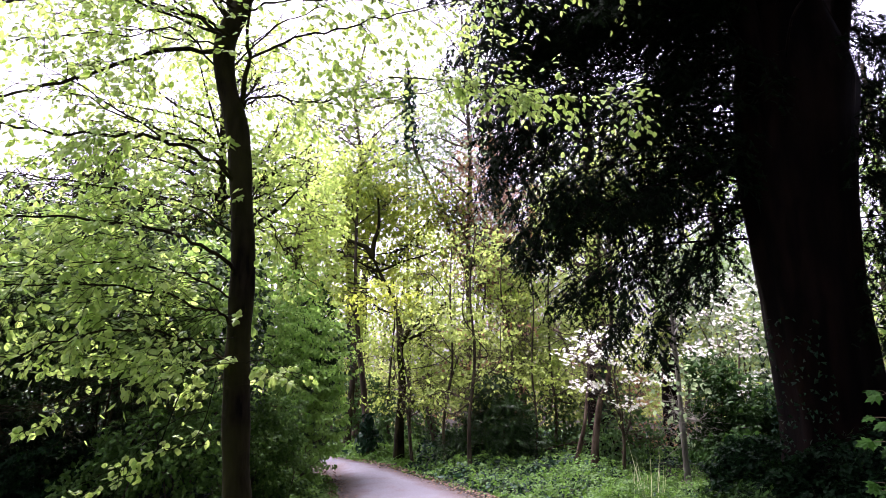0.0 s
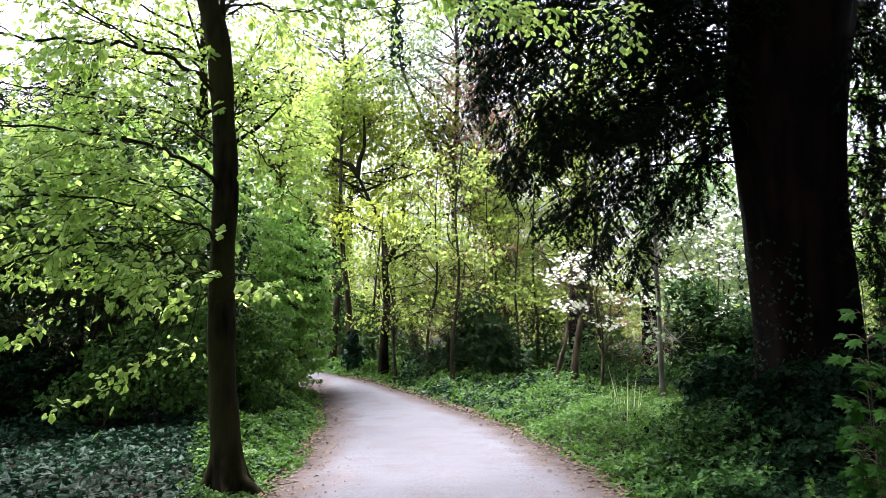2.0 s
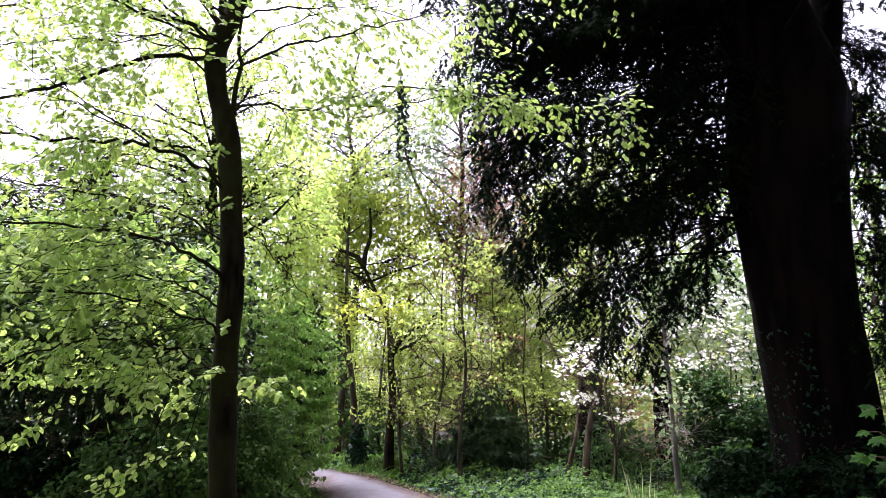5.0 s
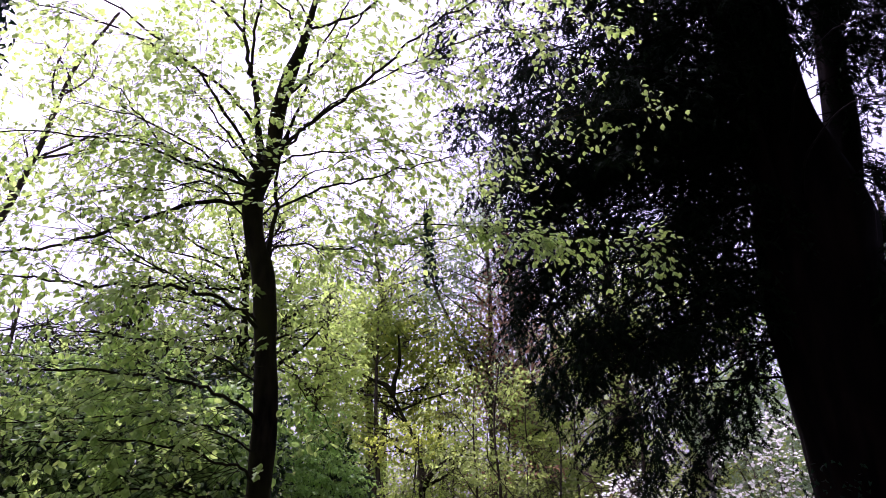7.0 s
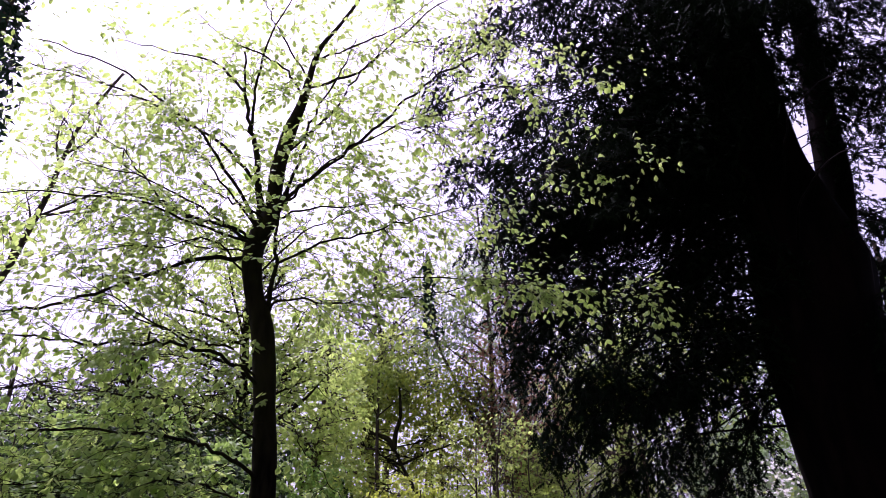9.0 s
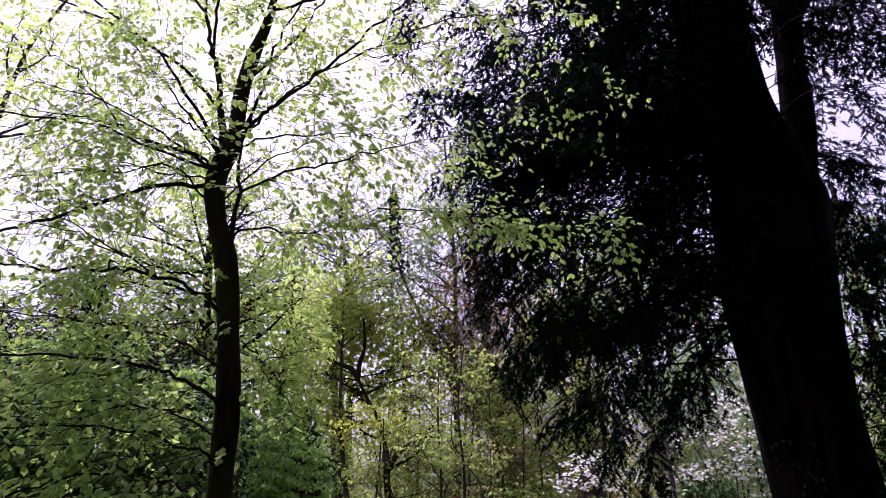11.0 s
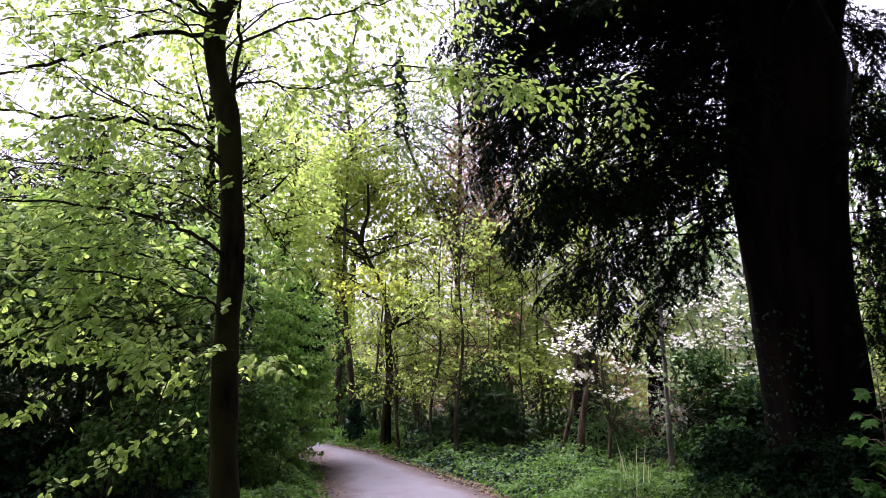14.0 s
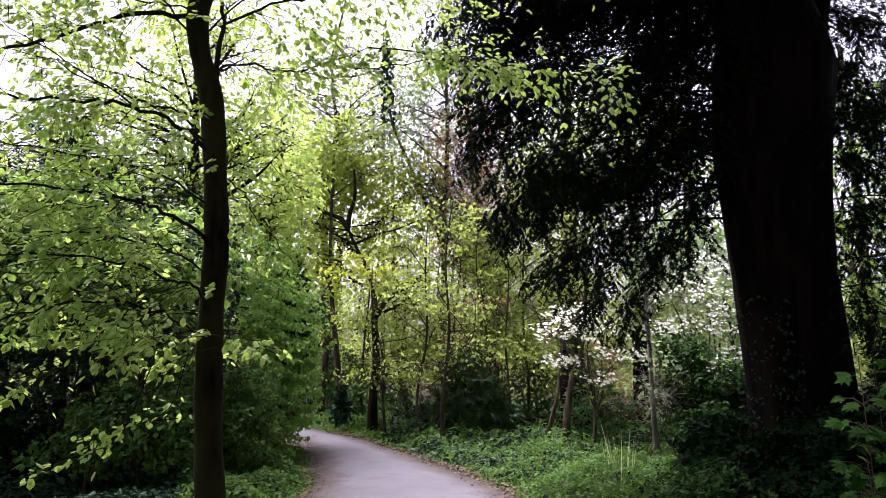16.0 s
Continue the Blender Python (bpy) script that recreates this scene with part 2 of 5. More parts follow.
def star_shape(lobes, dent):
    """A lobed leaf (maple, ivy): a fan round the stalk's end."""
    v = [(0, 0.25, 0.0), (0, 0, 0)]
    for i in range(2 * lobes - 1):
        a = radians(-135 + 270 * i / (2 * lobes - 2))
        r = (0.75 - 0.18 * abs(i - lobes + 1) / lobes) if i % 2 == 0 else dent
        v.append((r * math.sin(a) * 0.85, 0.25 + r * math.cos(a), -0.10 * r))
    n = len(v)
    return np.array(v), [(0, i + 1, i) for i in range(2, n - 1)] + [(0, 2, 1), (0, 1, n - 1)]


def maple_leaf():
    """Five pointed lobes with toothed sides, drooping towards their points."""
    ring = [(-0.10, 0.02), (-0.36, 0.0), (-0.30, 0.14), (-0.60, 0.34), (-0.42, 0.38), (-0.24, 0.46), (-0.38, 0.72), (-0.20, 0.68), (-0.14, 0.78), (0, 1.0)]
    ring += [(-x, y) for x, y in ring[-2::-1]]
    v = [(0, 0.28, 0.03), (0, 0, 0)] + [(x, y, -0.35 * (x * x + (y - 0.28) ** 2)) for x, y in ring]
    n = len(v)
    return np.array(v), [(0, i + 1, i) for i in range(2, n - 1)] + [(0, 2, 1), (0, 1, n - 1)]


def trifoliate():
    v, f = [], []
    for a in (-75, 0, 75):
        c, s = math.cos(radians(a)), math.sin(radians(a))
        n = len(v)
        for x, y, z in PLAIN[0]:
            y = y * 0.62 + 0.12
            v.append((x * c + y * s, -x * s + y * c, z - 0.1 * y))
        f += [(n + i, n + j, n + k) for i, j, k in PLAIN[1]]
    return np.array(v), f


SPRAY = spray_shape(4, 0.30, 0.27)
FEATHER = spray_shape(4, 0.44, 0.18)
STAR = maple_leaf()
IVY_SHAPE = star_shape(3, 0.34)
TRIO = trifoliate()


def four_petals():
    v, f = [], []
    for a in (0, 90, 180, 270):
        c, s = math.cos(radians(a)), math.sin(radians(a))
        n = len(v)
        v += [(x * 1.15 * c + y * s, -x * 1.15 * s + y * c, z + 0.12 * y) for x, y, z in PLAIN[0]]
        f += [(n + i, n + j, n + k) for i, j, k in PLAIN[1]]
    return np.array(v), f


FLOWER = four_petals()


def leaf_frames(pos, tip, up):
    y = unit(tip)
    z = unit(up - (up * y).sum(1, keepdims=True) * y)
    return np.stack([np.cross(y, z), y, z], 1)


def leaves(name, shape, pos, tip, up, size):
    """One mesh of many leaves: each with a stalk place, tip direction, upper side and length."""
    corners, faces = shape
    frames = leaf_frames(pos, tip, up) * np.asarray(size)[:, None, None]
    v = pos[:, None, :] + np.einsum("kj,njc->nkc", corners, frames)
    k = len(corners)
    f = np.asarray(faces)[None] + (np.arange(len(pos)) * k)[:, None, None]
    return mesh_of(name, v.reshape(-1, 3), f.reshape(-1, 3))


def tubes(name, lines, sides=6):
    """One mesh of bent, tapered round branches: each a list of places and of radii."""
    vs, fs, n0 = [], [], 0
    for pts, radii in lines:
        pts, radii = np.asarray(pts, float), np.asarray(radii, float)
        n = len(pts)
        way = unit(np.gradient(pts, axis=0))
        side = np.cross(way, (0.31, 0.17, 0.93) if abs(way[0][2]) < 0.85 else (1, 0.2, 0))
        side = unit(side)
        other = np.cross(way, side)
        k = sides if radii.max() > 0.012 else 4 if radii.max() > 0.005 else 3
        a = np.arange(k) * 2 * math.pi / k
        ring = np.cos(a)[None, :, None] * side[:, None] + np.sin(a)[None, :, None] * other[:, None]
        vs.append((pts[:, None] + ring * radii[:, None, None]).reshape(-1, 3))
        i, j = np.meshgrid(np.arange(n - 1), np.arange(k), indexing="ij")
        j2 = (j + 1) % k
        fs.append(np.stack([i * k + j, i * k + j2, (i + 1) * k + j2, (i + 1) * k + j], -1).reshape(-1, 4) + n0)
        n0 += n * k
    return mesh_of(name, np.concatenate(vs), None, np.concatenate(fs), True)


def curve_through(pts, steps=5):
    """A smooth line through a few places."""
    p = np.asarray(pts, float)
    p = np.concatenate([[2 * p[0] - p[1]], p, [2 * p[-1] - p[-2]]])
    out = []
    for i in range(1, len(p) - 2):
        for u in np.arange(steps) / steps:
            a, b, c, d = p[i - 1], p[i], p[i + 1], p[i + 2]
            out.append(0.5 * (2 * b + (c - a) * u + (2 * a - 5 * b + 4 * c - d) * u * u + (3 * b - a - 3 * c + d) * u ** 3))
    out.append(p[-2])
    return np.array(out)


def grow(rng, start, way, length, radius, level, lines, anchors, *, wob=0.25, droop=0.0, kids=(5, 6), spread=0.9, ratio=0.45,
         flat=0.6, gap=0.05, bare=0.25):
    """A branch with its side branches; the last level carries leaves. Adds to lines and to anchors (place, direction)."""
    steps = max(3, int(length / 0.16)) if level else 4
    p, d = np.array(start, float), unit(np.array(way, float))
    pts = [p.copy()]
    for i in range(steps):
        d = unit(d + rng.normal(0, wob, 3) * 0.6 / math.sqrt(steps) + np.array((0, 0, -droop)) / steps)
        p = p + d * length / steps
        pts.append(p.copy())
    pts = np.array(pts)
    lines.append((pts, np.linspace(radius, max(radius * 0.35, 0.0012), len(pts))))
    if level == 0:
        n = max(2, int(length / gap))
        for u in np.linspace(0.15, 1, n) * steps:
            i = min(int(u), steps - 1)
            anchors.append((pts[i] + (pts[i + 1] - pts[i]) * (u - i), pts[i + 1] - pts[i]))
        return
    for u in np.sort(rng.uniform(bare, 1.0, kids[min(level - 1, len(kids) - 1)])):
        i = min(int(u * steps), steps - 1)
        at = pts[i] + (pts[i + 1] - pts[i]) * (u * steps - i)
        along = unit(pts[i + 1] - pts[i])
        out = rng.normal(0, 1, 3)
        out = unit(out - (out @ along) * along)
        out[2] *= flat
        grow(rng, at, along * (1.15 - spread * 0.5) + out * spread, length * ratio * rng.uniform(0.7, 1.2), radius * 0.5, level - 1, lines,
             anchors, wob=wob, droop=droop, kids=kids, spread=spread, ratio=ratio, flat=flat, gap=gap, bare=bare * 0.6)


def leaf_arrays(rng, anchors, size, hang=0.3, tilt=0.45, per=1):
    """Stalk places, tips, upper sides and lengths of leaves at the anchors, alternately to both sides of the twig."""
    pos = np.repeat(np.array([a[0] for a in anchors]), per, 0)
    way = unit(np.repeat(np.array([a[1] for a in anchors]), per, 0))
    n = len(pos)
    side = unit(np.cross(way, (0, 0, 1)) + rng.normal(0, 0.15, (n, 3))) * np.where(np.arange(n) % 2, 1, -1)[:, None]
    tip = way * 0.6 + side * rng.uniform(0.3, 1.1, (n, 1)) + rng.normal(0, 0.25, (n, 3))
    tip[:, 2] -= hang
    up = np.array((0, 0, 1.0)) + rng.normal(0, tilt, (n, 3))
    return pos + rng.normal(0, 0.008, (n, 3)), tip, up, size * rng.uniform(0.55, 1.25, n)


def clump_points(rng, clumps, n, shell=0.55, layers=0.0):
    """Places in a set of egg-shaped clumps (x, y, z, rx, ry, rz), denser near their skin, with ragged gaps; and the way out of the clump."""
    c = np.array(clumps, float)
    share = (c[:, 3] * c[:, 4] * c[:, 5]) ** 0.67
    pick = rng.choice(len(c), n * 3, p=share / share.sum())
    d = unit(rng.normal(0, 1, (n * 3, 3)))
    r = rng.uniform(0, 1, (n * 3, 1)) ** (1 / 3)
    r = np.where(rng.uniform(0, 1, (n * 3, 1)) < shell, 1 - np.abs(rng.normal(0, 0.12, (n * 3, 1))), r)
    lump = np.sin(d[:, :1] * 5.1 + pick[:, None]) * np.sin(d[:, 1:2] * 4.3 + 2 * pick[:, None]) * np.sin(d[:, 2:] * 6.7 + pick[:, None])
    p = c[pick, :3] + d * r * (1 + 0.28 * lump) * c[pick, 3:]
    q = p * 3.0
    holes = np.sin(q[:, 0] * 1.7 + np.sin(q[:, 2] * 1.3)) * np.sin(q[:, 1] * 1.9 + 1.1) * np.sin(q[:, 2] * 2.3 + np.sin(q[:, 0])) 
    keep = np.where(holes > 0.0 + 0.10 * rng.normal(0, 1, len(p)))[0][:n]
    p, d = p[keep], d[keep]
    if layers:
        wave = 0.8 * np.sin(p[:, 0] * 1.9 + p[:, 1]) + 0.7 * np.sin(p[:, 1] * 2.3 - p[:, 0] * 0.8) + 0.35 * np.sin(p[:, 0] * 5.3)
        p[:, 2] += 0.55 * ((np.round(p[:, 2] / layers + wave) - wave) * layers - p[:, 2])
    return p, d


def clump_leaves(name, rng, shape, clumps, n, size, hang=0.35, flat=0.8, shell=0.55, layers=0.0):
    p, d = clump_points(rng, clumps, n, shell, layers)
    k = len(p)
    tip = d * 0.5 + rng.normal(0, 0.7, (k, 3))
    tip[:, 2] -= hang
    up = np.array((0, 0, 1.0)) * flat + d * 0.5 + rng.normal(0, 0.45, (k, 3))
    return leaves(name, shape, p, tip, up, size * rng.uniform(0.6, 1.3, k))


# ---------------------------------------------------------------- ground and path
LEFT_EDGE = curve_through([(-2.2, -9, 0), (-1.7, -2, 0), (-1.45, 4, 0), (-1.42, 6.5, 0), (-1.4, 7.6, 0), (-1.5, 9.5, 0), (-1.72, 11.2, 0), (-2.3, 13.7, 0),
                           (-3.2, 16.4, 0), (-5.2, 18, 0), (-10, 19, 0), (-16, 19, 0)], 6)
RIGHT_EDGE = curve_through([(1.2, -9, 0), (1.5, -2, 0), (1.6, 4, 0), (1.43, 6.5, 0), (1.25, 7.6, 0), (0.85, 9.4, 0), (0.3, 10.9, 0), (-0.75, 13.6, 0),
                            (-2.0, 16.2, 0), (-4.4, 19.2, 0), (-9.6, 21, 0), (-16, 21.4, 0)], 6)


def beside_path(x, y):
    """How far a place lies outside the path (negative: on it); arrays."""
    x, y = np.asarray(x, float), np.asarray(y, float)
    best = np.full(x.shape, 99.0)
    for i in range(len(LEFT_EDGE) - 1):
        a, b = (LEFT_EDGE[i] + RIGHT_EDGE[i]) / 2, (LEFT_EDGE[i + 1] + RIGHT_EDGE[i + 1]) / 2
        half = np.linalg.norm(LEFT_EDGE[i] - RIGHT_EDGE[i]) / 2
        d = b - a
        u = np.clip(((x - a[0]) * d[0] + (y - a[1]) * d[1]) / (d @ d), 0, 1)
        best = np.minimum(best, np.hypot(x - a[0] - u * d[0], y - a[1] - u * d[1]) - half)
    return best


def ground_height(x, y):
    off = beside_path(x, y)
    rise = np.clip((off - 0.1) / 1.2, 0, 1)
    return -0.03 + rise * (0.09 + 0.05 * np.sin(x * 0.9 + 1) * np.sin(y * 0.7) + 0.03 * np.sin(x * 2.3 + y * 1.7))


def build_ground():
    s = np.linspace(-1, 1, 150)
    gx, gy = np.meshgrid(np.sinh(s * 4.2) * 24 + 0, np.sinh(s * 4.2) * 24 + 8, indexing="ij")
    z = ground_height(gx, gy)
    v = np.stack([gx, gy, z], -1).reshape(-1, 3)
    i, j = np.meshgrid(np.arange(149), np.arange(149), indexing="ij")
    a = i * 150 + j
    quads = np.stack([a, a + 150, a + 151, a + 1], -1).reshape(-1, 4)
    whole("ground", mesh_of("ground", v, None, quads, True), SOIL, "dark woodland floor of soil and dead leaves", "ground", kind="structure")


def build_path():
    """The path, a little crowned, its sides dipping under the verge; "side" runs from 0 in the middle to 1 at the edge."""
    rng = np.random.default_rng(5)
    left, right = curve_through(LEFT_EDGE, 4), curve_through(RIGHT_EDGE, 4)
    n, m = len(left), 25
    v, side = [], []
    for i in range(n):
        width = np.linalg.norm(right[i] - left[i])
        for k in range(m):
            u = -0.07 + 1.14 * k / (m - 1)
            p = left[i] * (1 - u) + right[i] * u
            off = min(u, 1 - u) * width
            v.append((p[0], p[1], 0.012 + 0.035 * math.sin(math.pi * min(max(u, 0), 1)) + rng.normal(0, 0.002) - (0.05 if k in (0, m - 1) else 0)))
            side.append(min(max(1 - (off + 0.1) / 0.75, 0), 1))
    i, j = np.meshgrid(np.arange(n - 1), np.arange(m - 1), indexing="ij")
    a = i * m + j
    quads = np.stack([a, a + 1, a + m + 1, a + m], -1).reshape(-1, 4)
    me = mesh_of("path", np.array(v), None, quads, True)
    me.attributes.new("side", "FLOAT", "POINT").data.foreach_set("value", np.array(side, np.float32))
    whole("path", me, GRAVEL, "pale grey-pink compacted gravel footpath curving into the wood", "path", kind="structure")


build_ground()
build_path()


def strewn(rng, n, box, lo, hi, power=1.0):
    """Places on the ground in a box, from lo to hi metres beside the path."""
    p = np.stack([rng.uniform(box[0], box[1], n * 5), box[2] + (box[3] - box[2]) * rng.uniform(0, 1, n * 5) ** power], -1)
    off = beside_path(p[:, 0], p[:, 1])
    p = p[(off > lo) & (off < hi)][:n]
    return np.column_stack([p, ground_height(p[:, 0], p[:, 1])])


def patch_of_plants(name, seed, shape, material, n, box, lo, hi, height, size, label, lean=0.6, mask=None, power=1.0):
    """Low plants on the ground as one object of stuff: blades and leaves at mixed heights."""
    rng = np.random.default_rng(seed)
    p = strewn(rng, n, box, lo, hi, power)
    if mask:
        p = p[mask(p[:, 0], p[:, 1], rng.uniform(0, 1, len(p)))]
    k = len(p)
    tuft = 0.55 + 0.45 * np.sin(p[:, 0] * 3.1 + 1.3 * np.sin(p[:, 1] * 2.2)) * np.sin(p[:, 1] * 2.7)
    edge = np.clip(beside_path(p[:, 0], p[:, 1]) / 0.6, 0.15, 1)
    p[:, 2] += height * tuft * edge * rng.uniform(0.1, 1.0, k)
    tip = rng.normal(0, 1, (k, 3))
    tip[:, 2] = rng.normal(0.1, 0.35, k)
    up = np.array((0, 0, 1.0)) + rng.normal(0, lean, (k, 3))
    ob = whole(name, leaves(name, shape, p, tip, up, size * rng.uniform(0.5, 1.3, k)), material, label, "plants", kind="stuff")
    return ob


patch_of_plants("right_verge_herbs", 11, TRIO, HERB, 46000, (-1.5, 7.5, 4.5, 15), 0.0, 6.0, 0.46, 0.060, "bright green low herbs along the path edge",
                mask=lambda x, y, r: r < np.clip(1.1 - 1.6 * np.maximum(x - 1.5 - 0.4 * (y - 6), 0), 0.02, 1) * np.clip(1.0 - 0.28 * (y - 9.8), 0.25, 1))
patch_of_plants("verge_ivy", 18, IVY_SHAPE, IVY, 11000, (-1.6, 4.5, 10, 15.5), 0.02, 2.6, 0.22, 0.062, "dark bluish ivy along the path under the trees")
# From bright verge to yew, shade is stepped through the leaf colours.
patch_of_plants("yew_undergrowth", 16, TRIO, DEEP_SHADE, 20000, (1.6, 7.5, 4.2, 10.5), 0.15, 6.0, 0.30, 0.062, "low plants under the yew, its shade put into their leaf colour",
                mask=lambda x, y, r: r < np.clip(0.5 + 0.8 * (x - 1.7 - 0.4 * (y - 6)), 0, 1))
patch_of_plants("shade_herbs", 20, TRIO, SHADE, 15000, (1.5, 5.0, 5.0, 10.8), 0.1, 5.0, 0.55, 0.072, "herbs between the verge and the yew, coloured darker for its shade",
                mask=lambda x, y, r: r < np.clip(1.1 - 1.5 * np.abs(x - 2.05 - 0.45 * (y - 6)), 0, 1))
patch_of_plants("left_verge_herbs", 12, TRIO, HERB, 26000, (-4.6, -1.2, 5, 14), -0.04, 1.9, 0.40, 0.060, "bright green low herbs along the path edge",
                mask=lambda x, y, r: (beside_path(x, y) < 0.85 + 0.5 * r + 0.22 * np.maximum(y - 7.5, 0)) & (x > -2.0 - 0.3 * (y - 6.6) - 0.3 * r))
patch_of_plants("ivy_carpet", 13, IVY_SHAPE, IVY, 48000, (-9, -1.5, 4.5, 13), 0.15, 8, 0.30, 0.062, "dark glossy ivy covering the woodland floor")
patch_of_plants("rear_herbs", 17, TRIO, HERB, 9000, (-8, 8, -5, 5), 0.05, 6, 0.35, 0.12, "low green herbs on the woodland floor")
patch_of_plants("far_ivy_carpet", 14, IVY_SHAPE, IVY, 15000, (-0.9, 9, 13, 24), 0.1, 9, 0.30, 0.11, "dark ivy and brambles under the far trees")
patch_of_plants("far_herbs", 15, TRIO, HERB, 12000, (-6, 8, 13.5, 26), 0.0, 9, 0.35, 0.12, "bright green herbs under the far trees", mask=lambda x, y, r: r < 0.6 + 0.4 * np.sin(x + y))
patch_of_plants("bend_herbs", 19, TRIO, HERB, 2600, (-3.4, -1.0, 16, 19), 0.0, 2.2, 0.3, 0.10, "bright green herbs at the bend of the path")


def build_litter():
    rng = np.random.default_rng(21)
    p = strewn(rng, 7500, (-3.5, 2.6, 4, 17), -0.5, 0.15)
    off = beside_path(p[:, 0], p[:, 1])
    p = p[rng.uniform(0, 1, len(p)) < np.clip((off + 0.42) / 0.42, 0.02, 1) ** 1.5]
    p[:, 2] = np.maximum(p[:, 2], 0.0) + 0.022
    k = len(p)
    tip = rng.normal(0, 1, (k, 3)) * (1, 1, 0.15)
    up = np.array((0, 0, 1.0)) + rng.normal(0, 0.25, (k, 3))
    whole("dead_leaves", leaves("dead_leaves", PLAIN, p, tip, up, 0.048 * rng.uniform(0.5, 1.4, k)), LITTER, "dry brown leaves along the path edges", "litter", kind="stuff")
    p = strewn(rng, 1500, (-2, 2, 4, 14), -2, 0.0)
    v, f = [], []
    base = np.array([(1, 0, 0), (0, 1, 0), (-1, 0, 0), (0, -1, 0), (0, 0, 0.8)])
    for q in p:
        n = len(v)
        r = rng.uniform(0.004, 0.014)
        v += [tuple(np.array((q[0], q[1], 0.03)) + c * r * rng.uniform(0.7, 1.3, 3)) for c in base]
        f += [(n, n + 1, n + 4), (n + 1, n + 2, n + 4), (n + 2, n + 3, n + 4), (n + 3, n, n + 4)]
    whole("pebbles", mesh_of("pebbles", np.array(v), f), STONE, "small loose pebbles on the gravel path", "stones", kind="stuff")


build_litter()


